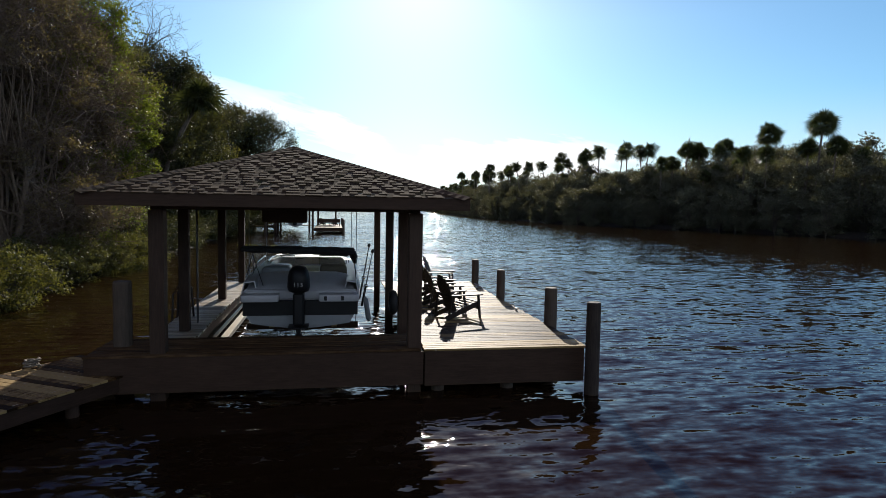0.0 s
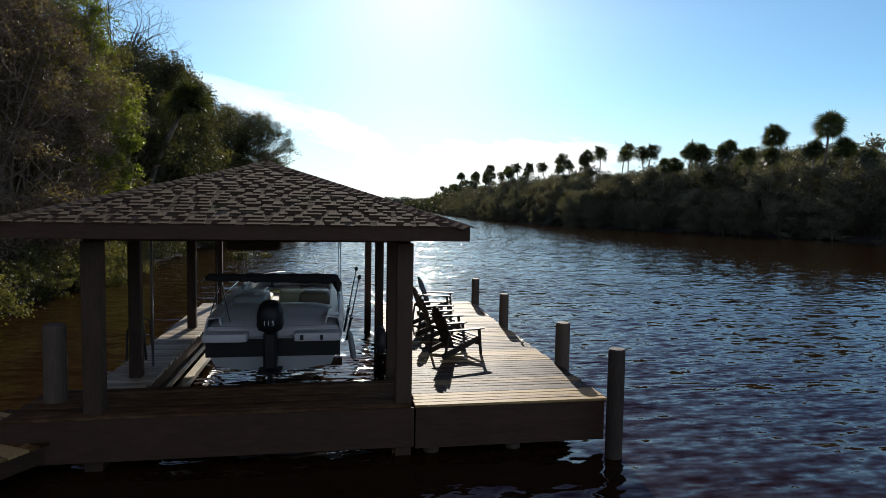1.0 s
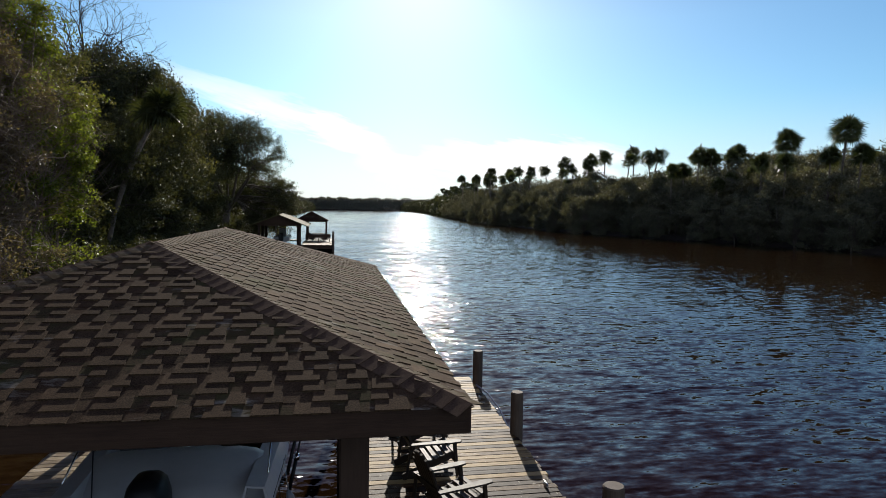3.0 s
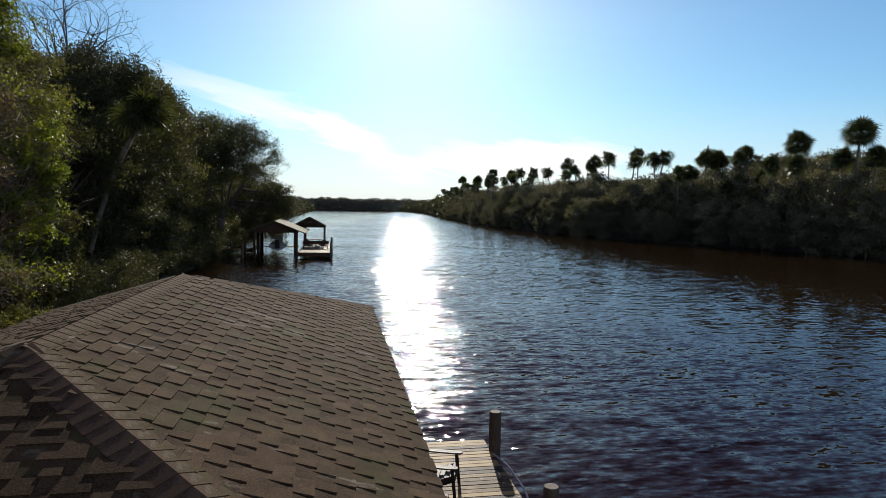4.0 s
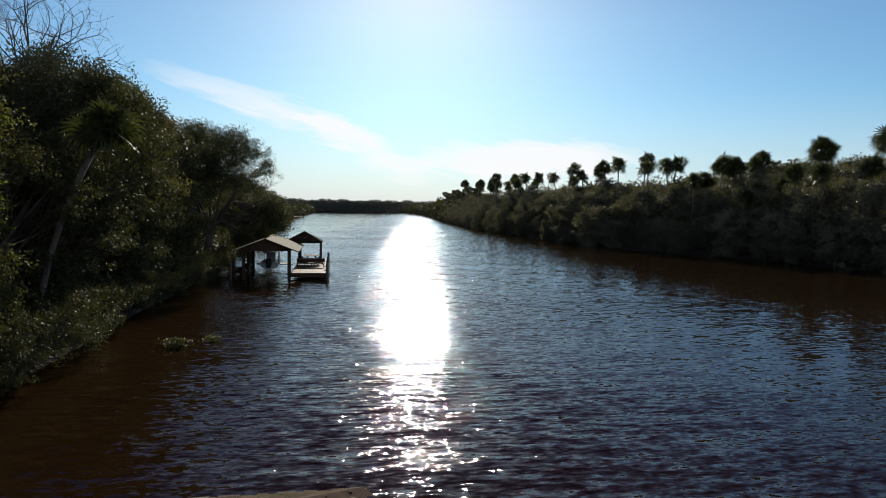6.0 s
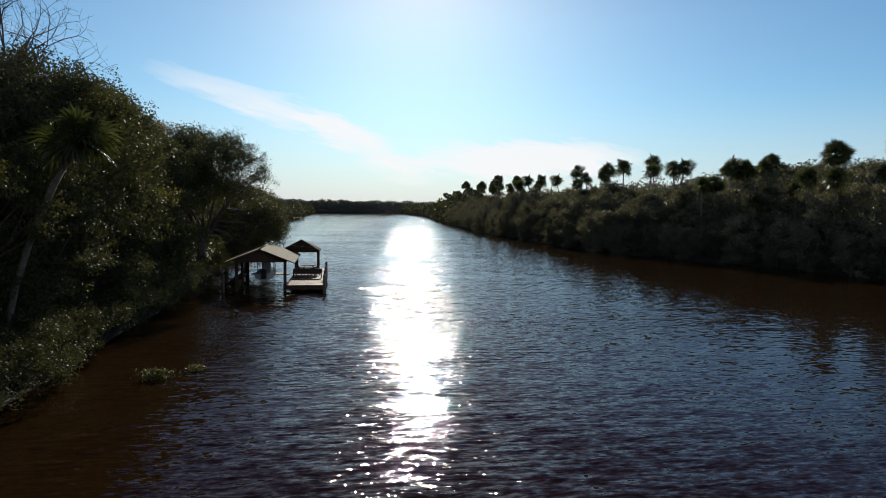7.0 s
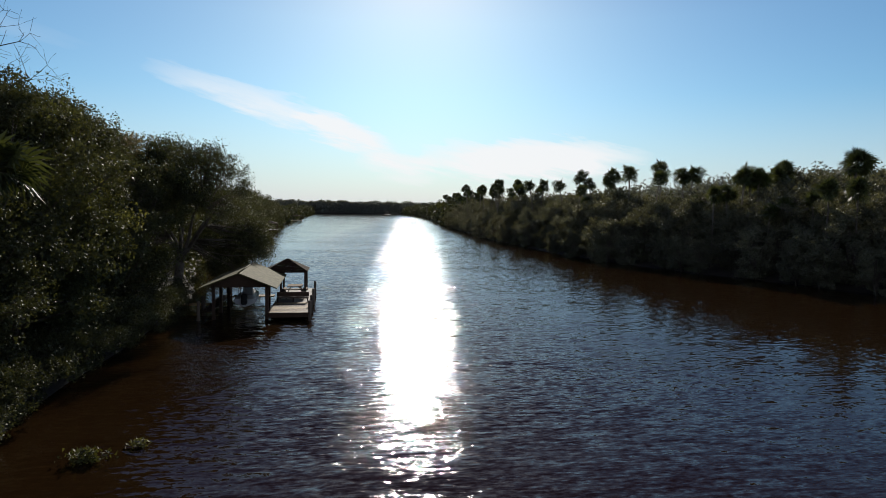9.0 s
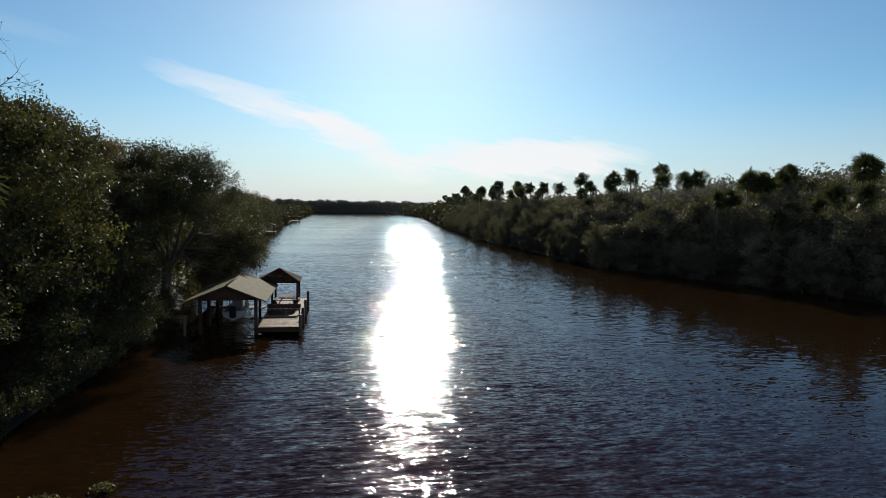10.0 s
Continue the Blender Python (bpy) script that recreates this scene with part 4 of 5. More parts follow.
slab("engine", BLACK, skiff, -0.25, 0.25, -0.6, -0.02, 0.3, 1.25, 0.08)
for x in (-0.8, 0.8):
    for y in (1.6, 3.0):
        rod("top_frame", STEEL, skiff, [(x, y, 0.75), (x * 0.95, y, 2.15)], 0.03, 6)
slab("frame_top", CANVAS, skiff, -0.9, 0.9, 1.4, 3.2, 2.15, 2.2, 0.02)
# more shelters far up the left bank
for k, (x, y) in enumerate(((-19.5, 250), (-18.5, 395), (60, 700))):
    sh = thing("distant_boathouse", "small dark boathouse far up the river bank", "boathouse", "distant boathouses", at=(x, y, 0))
    g = Geo()
    g.add([(-3, -3, 3.0), (3, -3, 3.0), (3, 3, 3.0), (-3, 3, 3.0), (0, 0, 4.1)], [(0, 1, 4), (1, 2, 4), (2, 3, 4), (3, 0, 4), (3, 2, 1, 0)])
    part("roof", g.mesh("roof", SHINGLE_BASE), sh)
    for px in (-2.6, 2.6):
        for py in (-2.6, 2.6):
            slab("post", POST, sh, px - 0.13, px + 0.13, py - 0.13, py + 0.13, -1.5, 3.0, 0.01)
    slab("deck", PLANK, sh, -3.2, 3.2, -3.4, 3.2, 0.55, 0.75)


# ---- trees ----
def crown_points(rng, clumps, n, spread):
    """Leaf places: loose sprays round clump centres, each stretched its own way, with strays at the edge."""
    m = len(clumps)
    k = rng.integers(0, m, n)
    c = np.asarray([q[:3] for q in clumps])[k]
    s = np.asarray([q[3] for q in clumps])[k]
    way = rng.normal(size=(m, 3)) * np.array([1, 1, 0.7])
    way /= np.linalg.norm(way, axis=1)[:, None]
    d = rng.normal(size=(n, 3)) * 0.46
    far = np.linalg.norm(d, axis=1)[:, None]
    d *= np.minimum(1.0, 1.0 / far)
    # smaller tufts inside the clump
    tuft = rng.normal(size=(m * 14, 3)) * 0.40
    near = rng.random(n) < 0.6
    d = np.where(near[:, None], tuft[k * 14 + rng.integers(0, 14, n)] + d * 0.36, d)
    d += way[k] * (np.sum(d * way[k], axis=1) * rng.uniform(0.3, 0.9, m)[k])[:, None]
    return c + d * s[:, None] * np.array([1, 1, spread])


def limbs(g, rng, base, clumps, r0, bend=0.25):
    """Trunk to the middle of the crown and limbs out to the clumps."""
    mid = np.mean([q[:3] for q in clumps], 0)
    top = Vector((mid[0] * 0.6 + base[0] * 0.4, mid[1] * 0.6 + base[1] * 0.4, mid[2] * 0.75))
    b = Vector(base)
    path = [b + (top - b) * t + Vector((rng.normal() * bend * t, rng.normal() * bend * t, 0)) for t in (0, 0.25, 0.5, 0.75, 1)]
    g.tube(path, [r0 * 1.25, r0, r0 * 0.85, r0 * 0.7, r0 * 0.5], 8)
    for q in clumps:
        k = int(rng.integers(1, 5))
        s, e = path[k], Vector(q[:3])
        m = (s + e) / 2 + Vector((rng.normal() * 0.3, rng.normal() * 0.3, 0.25 * rng.random()))
        g.tube([s, m, e], [r0 * 0.4, r0 * 0.25, r0 * 0.07], 5, caps=False)


def broad_tree(name, label, seed, height, radius, n, size, leaf=None, low=0.25, trunk=0.22, group="", droop=0.0, spread=0.8, clump=0.30, count=26):
    rng = np.random.default_rng(seed)
    clumps = []
    while len(clumps) < count:
        a, r, z = rng.uniform(0, 2 * math.pi), radius * math.sqrt(rng.random()), rng.uniform(low, 1.0)
        fall = math.sin(math.pi * min(max((z - low) / (1.08 - low), 0.0), 1)) ** 0.6
        if z < low + 0.25:
            fall = max(fall, 0.75)
        clumps.append((r * fall * math.cos(a), r * fall * math.sin(a), z * height * 0.93, radius * rng.uniform(clump * 0.7, clump * 1.3)))
    ob = thing(name, label, "tree", group)
    g = Geo()
    limbs(g, rng, (0, 0, -0.5), clumps, trunk)
    part("trunk", g.mesh("trunk", BARK, smooth=True), ob)
    part("crown", leaves_mesh("crown", crown_points(rng, clumps, n, spread), size, leaf or LEAF, rng, droop), ob)
    return ob


def twiggy_tree(name, label, seed, height, radius, n, size, leaf, twigs, low=0.1, group="", count=70, clump=0.2, trunk=0.14):
    """Thin stems with a thicket of fine bare twigs and loose small leaves."""
    rng = np.random.default_rng(seed)
    clumps = []
    for k in range(count):
        a, z = rng.uniform(0, 2 * math.pi), rng.uniform(low, 1.0)
        r = radius * math.sqrt(rng.random()) * (1.0 if z < 0.7 else 1.0 - 1.6 * (z - 0.7))
        clumps.append((r * math.cos(a), r * math.sin(a), z * height, radius * rng.uniform(clump * 0.6, clump * 1.4)))
    ob = thing(name, label, "tree", group)
    g = Geo()
    for k in range(4):
        limbs(g, rng, (rng.normal() * 0.5, rng.normal() * 0.5, -0.5), clumps[k::4], trunk, 0.5)
    part("trunk", g.mesh("trunk", TWIG, smooth=True), ob)
    g = Geo()
    for _ in range(twigs):
        q = clumps[int(rng.integers(0, count))]
        p = Vector(q[:3]) + Vector(rng.normal(size=3) * q[3] * 0.6)
        d = Vector(rng.normal(size=3) * (1, 1, 0.8) + (0, 0, 0.25)).normalized()
        ln = rng.uniform(0.4, 1.5)
        bend = Vector(rng.normal(size=3) * 0.22 * ln)
        g.tube([p, p + d * ln * 0.5 + bend, p + d * ln + bend * 0.6 - Vector((0, 0, 0.25 * ln * rng.random()))], [0.016, 0.011, 0.005], 3, caps=False)
    me = bpy.data.meshes.new("twig_thicket")
    me.from_pydata(g.v, [], g.f)
    me.materials.append(TWIG)
    tagged(part("twig_thicket", me, ob, "thicket of fine bare brown twigs"), kind="stuff")
    part("crown", leaves_mesh("crown", crown_points(rng, clumps, n, 0.9), size, leaf, rng, 0.3), ob)
    return ob


def fan_palm(name, label, seed, height, lean=0.0, fronds=34, radius=1.5, group="", trunk=0.17):
    """Cabbage palm: bare trunk and a round head of fan fronds."""
    rng = np.random.default_rng(seed)
    ob = thing(name, label, "palm tree", group)
    g = Geo()
    path = [(lean * t * t, 0.2 * math.sin(2 * t) * lean, -0.5 + (height + 0.5) * t) for t in (0, 0.2, 0.4, 0.6, 0.8, 1)]
    g.tube(path, [trunk * 1.2, trunk, trunk * 0.95, trunk * 0.95, trunk, trunk * 1.15], 8)
    part("trunk", g.mesh("trunk", PALM_BARK, smooth=True), ob)
    top = Vector(path[-1])
    g = Geo()
    for k in range(fronds):
        az = k * 2.39996 + rng.normal() * 0.2
        el = radians(rng.uniform(-50, 88))
        out = Vector((math.cos(az) * math.cos(el), math.sin(az) * math.cos(el), math.sin(el)))
        side = out.cross(Vector((0, 0, 1))).normalized()
        nor = side.cross(out)
        roll = rng.uniform(-1.2, 1.2)
        side, nor = side * math.cos(roll) + nor * math.sin(roll), nor * math.cos(roll) - side * math.sin(roll)
        length = radius * rng.uniform(0.62, 1.22)
        hub = top + out * length * rng.uniform(0.30, 0.5)
        g.beam(top, hub, 0.04, 0.03)
        blades = 12
        for j in range(blades):
            a = radians(-95 + 190 * j / (blades - 1))
            way = (out * math.cos(a) + side * math.sin(a)).normalized()
            tip = hub + way * length * (0.68 - 0.12 * abs(math.sin(a))) - Vector((0, 0, 1)) * length * 0.12 * rng.uniform(0.5, 1.4)
            mid = hub + way * length * 0.34 + nor * 0.03
            w = way.cross(nor).normalized() * length * 0.040
            g.add([tuple(hub), tuple(mid + w), tuple(tip), tuple(mid - w)], [(0, 1, 2, 3)])
    for k in range(70):
        # dead leaf bases and hanging brown blades under the head
        az, ln = k * 2.39996, radius * rng.uniform(0.25, 0.55)
        out = Vector((math.cos(az), math.sin(az), rng.uniform(-1.6, 0.9))).normalized()
        w = out.cross(Vector((0, 0, 1))).normalized() * 0.09
        base = top - Vector((0, 0, rng.uniform(-0.25, 0.35)))
        g.add([tuple(base - w * 0.5), tuple(base + out * ln * 0.6 + w), tuple(base + out * ln - Vector((0, 0, 0.15))), tuple(base + out * ln * 0.6 - w)], [(0, 1, 2, 3)])
    me = bpy.data.meshes.new("crown")
    me.from_pydata(g.v, [], g.f)
    me.materials.append(FROND)
    part("crown", me, ob)
    return ob


def scatter(proto, places, first=True):
    """Puts the prototype at the first place and copies at the others: x, y, z, turn, scale."""
    poses = [pose(x, y, z, 0, 0, turn) @ Matrix.Diagonal((s, s, s, 1)) for x, y, z, turn, s in places]
    for m in poses[1:]:
        copy_thing(proto, m)
    proto.matrix_basis = poses[0]


def bare_tree(name, label, seed, height, trunk=0.16, spread=1.2, group="", depth=6):
    """Leafless tree: forking limbs that end in fine twigs."""
    rng = np.random.default_rng(seed)
    ob = thing(name, label, "tree", group)
    g = Geo()

    def grow(p, d, length, r, level):
        q = p + d * length
        mid = p + d * length * 0.5 + Vector(rng.normal(size=3) * length * 0.06)
        g.tube([p, mid, q], [r, r * 0.85, r * 0.7], 6 if level > 2 else 4, caps=False)
        if level == 0:
            return
        for _ in range(3):
            nd = (d + Vector(rng.normal(size=3) * (0.42 if level > 2 else 0.62) * spread) + Vector((0, 0, 0.12))).normalized()
            grow(q, nd, length * rng.uniform(0.55, 0.8), r * 0.56, level - 1)
        if level > 1:
            nd = (d + Vector(rng.normal(size=3) * 0.7 * spread)).normalized()
            grow(mid, nd, length * 0.55, r * 0.4, level - 2)

    grow(Vector((0, 0, -0.4)), Vector((0.06, 0, 1)).normalized(), height * 0.36, trunk, depth)
    part("branchwork", g.mesh("branchwork", BARE_BARK), ob)
    return ob


rnd = random.Random(11)
# right bank: shrubs and trees in a dense belt
KINDS = 5
protos = [broad_tree("bank_tree", "dense dark green tree of the wooded far bank", 100 + k, 9.0, 3.6, 12000, 0.25, low=0.02, group="trees of the far bank", count=34, clump=0.29, trunk=0.16, leaf=LEAF_FAR) for k in range(KINDS)]
spots = [[] for _ in protos]
y = 44.0
while y < 330:
    for row, off in enumerate((0.4, 5.0, 11.5)):
        x = shore_right(y) + off + rnd.uniform(-1.4, 1.4)
        s = rnd.uniform(0.55, 0.9) if row == 0 else rnd.uniform(1.0, 1.3) if row == 1 else rnd.uniform(1.3, 1.62)
        spots[rnd.randrange(KINDS)].append((x, y + rnd.uniform(-1.8, 1.8), 0.1, rnd.uniform(0, 360), s))
    y += 4.0 + y * 0.012
for y in range(100, 168, 4):
    for off in (24.0, 32.0):
        spots[rnd.randrange(3)].append((shore_right(y) + off + rnd.uniform(-2, 2), y, 0.1, rnd.uniform(0, 360), (rnd.uniform(1.78, 1.95) if off > 30 else rnd.uniform(1.5, 1.7)) if y < 126 else rnd.uniform(1.3, 1.5)))
for pr, sp in zip(protos, spots):
    scatter(pr, sp)

# right bank palms: x, y, height of the head's top
PALMS = [(72, 393, 15.8), (76, 402, 18), (68, 323, 17.5), (74, 331, 17.5), (55.7, 264.6, 18.4), (57.5, 252, 17.2), (56, 238, 17.4), (54.3, 214, 18.2), (65.4, 225.5, 18.8), (58.5, 205, 16.4), (56.7, 179.3, 16.8),
         (61.5, 167.6, 18.7), (60.3, 171, 16.4), (64.1, 162, 16.6), (62.5, 150, 16.6), (64.1, 149.1, 18.2), (62.8, 141.6, 18.2), (63.6, 133.6, 16.7), (72.1, 146, 19.8), (64.7, 124.3, 17.1), (66.3, 127, 16.9)]
WIDE_PALMS = [(62.2, 111.5, 13.3), (65.5, 112.5, 13.6), (68.8, 114.3, 17.1), (70.8, 113.2, 16.5), (72.4, 117, 16.6), (84.1, 123.7, 18.6), (80.8, 120, 17.6), (67.4, 94.1, 13.9), (72.8, 96.6, 18.1), (70.2, 92.4, 13.9),
              (72.9, 84.8, 18.5), (73.6, 87.6, 14.9), (73.3, 82.1, 14.6), (60.5, 158, 12.6), (63.0, 118, 11.8), (71.5, 101, 12.6), (69.6, 105, 11.6), (74.5, 78, 12.5), (78, 71, 13.2), (66.0, 104, 10.6)]
crowd = random.Random(31)
for k in range(26):
    y = crowd.uniform(150, 400)
    PALMS.append((shore_right(y) + crowd.uniform(4, 13), y, crowd.uniform(13.2, 16.6) + (1.0 if y > 220 else 0.0)))
slim = [fan_palm("cabbage_palm", "tall cabbage palm with round fan-leaf head above the far bank", 200 + k, 11.0, lean=(0, 1.1, -0.9)[k], group="palms of the far bank", radius=1.38, trunk=0.085, fronds=34) for k in range(3)]
wide = [fan_palm("cabbage_palm", "stout cabbage palm with broad dense head among the far trees", 210 + k, 11.0, lean=(0, -0.5, 0.4)[k], group="palms of the far bank", radius=1.65, trunk=0.10, fronds=48) for k in range(3)]
for pal, places in ((slim, PALMS), (wide, WIDE_PALMS)):
    spots = [[] for _ in pal]
    for k, (x, y, top) in enumerate(places):
        spots[(k * 7 + k // 3) % 3].append((x, y, 0.3, rnd.uniform(0, 360), top / (12.0 if pal is slim else 12.4)))
    for pr, sp in zip(pal, spots):
        scatter(pr, sp)

# woods beyond that: one mass of leaves along both shores and across the bend
rng = np.random.default_rng(77)


def far_woods(name, label, places, n, size, leaf=None):
    """places: x, y, radius, height of the humps that the leaves lie on."""
    p = np.asarray(places)
    k = rng.integers(0, len(p), n)
    d = rng.normal(size=(n, 3))
    d /= np.linalg.norm(d, axis=1)[:, None]
    d[:, 2] = np.abs(d[:, 2])
    c = np.stack([p[k, 0] + d[:, 0] * p[k, 2], p[k, 1] + d[:, 1] * p[k, 2], d[:, 2] ** 0.8 * p[k, 3] * rng.uniform(0.75, 1.05, n)], 1)
    ob = new(name, leaves_mesh(name, c, size, leaf or LEAF_DARK, rng, slim=0.7))
    return tagged(ob, label, "woods", kind="stuff")


hump = []
for y in np.arange(96, 330, 4.0):
    for off in (3, 8):
        hump.append((shore_left(y) - off + rnd.uniform(-1.5, 1.5), y, rnd.uniform(3, 4.5), rnd.uniform(8.5, 13.5) + off * 0.3))
far_woods("left_bank_woods", "dark green woods along the left bank upstream", hump, 170000, 0.42)
hump = []
for y in np.arange(330, 790, 7.0):
    hump.append((shore_left(y) - 5 + rnd.uniform(-2, 2), y, rnd.uniform(5, 7), rnd.uniform(6, 10)))
    hump.append((shore_right(y) + 5 + rnd.uniform(-2, 2), y, rnd.uniform(5, 7), rnd.uniform(10, 14.5) if y < 480 else rnd.uniform(8, 11)))
    hump.append((shore_right(y) + 14 + rnd.uniform(-2, 2), y, rnd.uniform(5, 7), rnd.uniform(12, 17) if y < 480 else rnd.uniform(9, 12)))
far_woods("upstream_woods", "distant dark woods on both banks upstream", hump, 60000, 1.6)
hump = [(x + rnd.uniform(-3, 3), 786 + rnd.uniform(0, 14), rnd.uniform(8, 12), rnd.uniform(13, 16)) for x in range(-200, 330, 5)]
far_woods("horizon_woods", "hazy line of woods across the river bend", hump, 90000, 2.0, LEAF_HAZE)
hump = [(shore_left(y) - 24 + rnd.uniform(-5, 5), y, 8, rnd.uniform(8, 13)) for y in range(-120, 330, 6)] + [(shore_right(y) + 30 + rnd.uniform(-5, 5), y, 9, rnd.uniform(11, 15)) for y in range(-120, 330, 6)]
hump += [(shore_right(y) + 6 + rnd.uniform(-2, 2), y, 5, rnd.uniform(8, 12)) for y in range(-120, 46, 5)]
far_woods("inland_woods", "dark woods behind the trees of both banks", hump, 70000, 0.9)

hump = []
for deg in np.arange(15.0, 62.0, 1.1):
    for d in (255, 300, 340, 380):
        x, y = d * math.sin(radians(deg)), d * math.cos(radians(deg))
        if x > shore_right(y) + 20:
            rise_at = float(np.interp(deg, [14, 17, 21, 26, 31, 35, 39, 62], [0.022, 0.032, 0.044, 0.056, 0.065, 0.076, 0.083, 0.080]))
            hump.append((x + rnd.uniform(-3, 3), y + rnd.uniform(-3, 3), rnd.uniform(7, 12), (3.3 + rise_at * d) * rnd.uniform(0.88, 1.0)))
far_woods("hammock_woods", "tall woods far behind the palms of the right bank, haze-grey in colour", hump, 170000, 1.15, LEAF_HAZE)
hump = [(shore_left(y) - 7 + rnd.uniform(-2, 2), y, 5, rnd.uniform(9, 14)) for y in range(-60, 14, 4)]
far_woods("downstream_woods", "dark woods of the near bank downstream", hump, 60000, 0.32, LEAF)

# left bank: tall dense trees, shrubs hanging over the water
protos = [broad_tree("bank_oak", "dense dark green tree on the near bank", 300 + k, 12.5, 4.4, 46000, 0.135, low=0.08, group="trees of the near bank", count=66, clump=0.21, leaf=(LEAF_DARK, LEAF, LEAF_DRY, LEAF_LIGHT)[k]) for k in range(4)]
near = [broad_tree("bank_tree", "tall twiggy tree with small olive leaves on the near bank", 330 + k, 12.5, 4.4, 46000, 0.115, low=0.06, group="trees of the near bank", count=90, clump=0.18, leaf=(LEAF_LIGHT, LEAF_DRY, LEAF)[k]) for k in range(3)]
spots, close = [[] for _ in protos], [[] for _ in near]
for y in range(18, 82, 5):
    for off, lo, hi in ((4.6, 0.92, 1.16), (9.0, 1.12, 1.34), (15.0, 1.2, 1.45)):
        lo, hi = (lo + 0.12, hi + 0.16) if y > 56 and off < 12 else (lo, hi) if off < 5 else (lo - 0.15, hi - 0.2)
        spot = (shore_left(y) - off + rnd.uniform(-0.8, 0.8), y + rnd.uniform(-1.5, 1.5), 0.3, rnd.uniform(0, 360), rnd.uniform(lo, hi))
        if off > 12 and y % 2:
            continue
        if y < 44 and off < 12:
            if off > 5:
                close[rnd.choice((1, 1, 2))].append(spot)
        else:
            spots[rnd.choice((0, 1, 2)) if off > 5 else rnd.choice((0, 0, 1))].append(spot)
spots[0] += [(-13.9, 52.0, 0.3, 20, 0.95)]
spots[3] += [(-15.5, 66, 0.3, 140, 1.2)]
close[0] += [(-15.4, 36.5, 0.3, 75, 1.25), (-16.0, 31.5, 0.3, 210, 1.2)]
close[2] += [(-14.8, 42.0, 0.3, 300, 1.12)]
spots[0] += [(-15.2, 60.5, 0.3, 190, 1.44), (-15.6, 64.5, 0.3, 310, 1.38), (-16.0, 69.0, 0.3, 80, 1.26), (-14.6, 76.0, 0.3, 250, 1.16)]
for pr, sp in zip(protos + near, spots + close):
    scatter(pr, sp)
brown = twiggy_tree("twiggy_tree", "tall brown thicket of twigs with dry leaves at the water", 701, 13.0, 3.4, 27000, 0.10, LEAF_DRY, 4200, group="thickets of the near bank")
scatter(brown, [(-13.0, 27.5, 0.2, 0, 1.0), (-14.8, 22.0, 0.2, 120, 1.05), (-12.6, 31.6, 0.2, 230, 0.95), (-16.5, 27.0, 0.2, 60, 1.15)])
lime = twiggy_tree("green_tree", "slender tree with sunlit yellow-green leaves over the water", 702, 12.5, 2.6, 34000, 0.125, LEAF_LIME, 900, low=0.12, group="green trees of the near bank", count=80, clump=0.22)
scatter(lime, [(-12.2, 36.0, 0.2, 40, 1.06), (-13.2, 40.5, 0.2, 200, 0.45), (-14.2, 42.5, 0.2, 100, 0.85), (-12.9, 33.2, 0.2, 300, 0.7)])
protos = [broad_tree("shore_shrub", "leafy shrub hanging over the water's edge", 400 + k, 3.2, 2.0, 6500, 0.13, low=0.0, trunk=0.05, group="shrubs of the near bank", count=18, clump=0.33, leaf=(LEAF, LEAF_LIGHT, LEAF_DARK)[k], droop=0.4) for k in range(3)]
spots = [[], [], []]
# from y 34 on, shrubs get the shade under the canopy as darker leaves
for y in range(12, 84, 3):
    spots[0 if y < 34 else 2].append((shore_left(y) - 0.6 + rnd.uniform(-0.7, 0.7), y + rnd.uniform(-1, 1), -0.1, rnd.uniform(0, 360), rnd.uniform(0.4, 0.65) if y < 36 else rnd.uniform(0.65, 1.1)))
spots[1] += [(-9.6, 21.0, -0.1, 30, 0.62), (-10.6, 20.2, -0.1, 90, 0.6), (-10.2, 31.5, -0.1, 200, 0.62), (-9.6, 33.6, -0.1, 10, 0.6)]
spots[2] += [(-11.6, 37.8, 0.3, 70, 0.95), (-12.2, 41.4, 0.3, 0, 0.85)]
for pr, sp in zip(protos, spots):
    scatter(pr, sp)
for k, (x, y, h, tr) in enumerate(((-20.5, 61.5, 20.5, 0.30), (-20.5, 50.0, 18.0, 0.25), (-20.5, 41.0, 17.5, 0.25))):
    ob = bare_tree("bare_tree", "leafless grey tree with fine twigs among the evergreens", 500 + k, h, tr, group="bare trees")
    ob.location = (x, y, 0.4)
# leaning palms of the near bank
for k, (x, y, h, lean, turn) in enumerate(((-12.9, 48, 10.6, 3.3, 0), (-14.5, 60, 9.5, 1.5, 30), (-15.0, 70, 12.5, 1.2, -30))):
    ob = fan_palm("leaning_palm", "cabbage palm leaning out from the near bank", 230 + k, h, lean=lean, group="palms of the near bank", radius=1.75, trunk=0.17, fronds=44)
    ob.matrix_basis = pose(x, y, 0.3, 0, 0, turn)
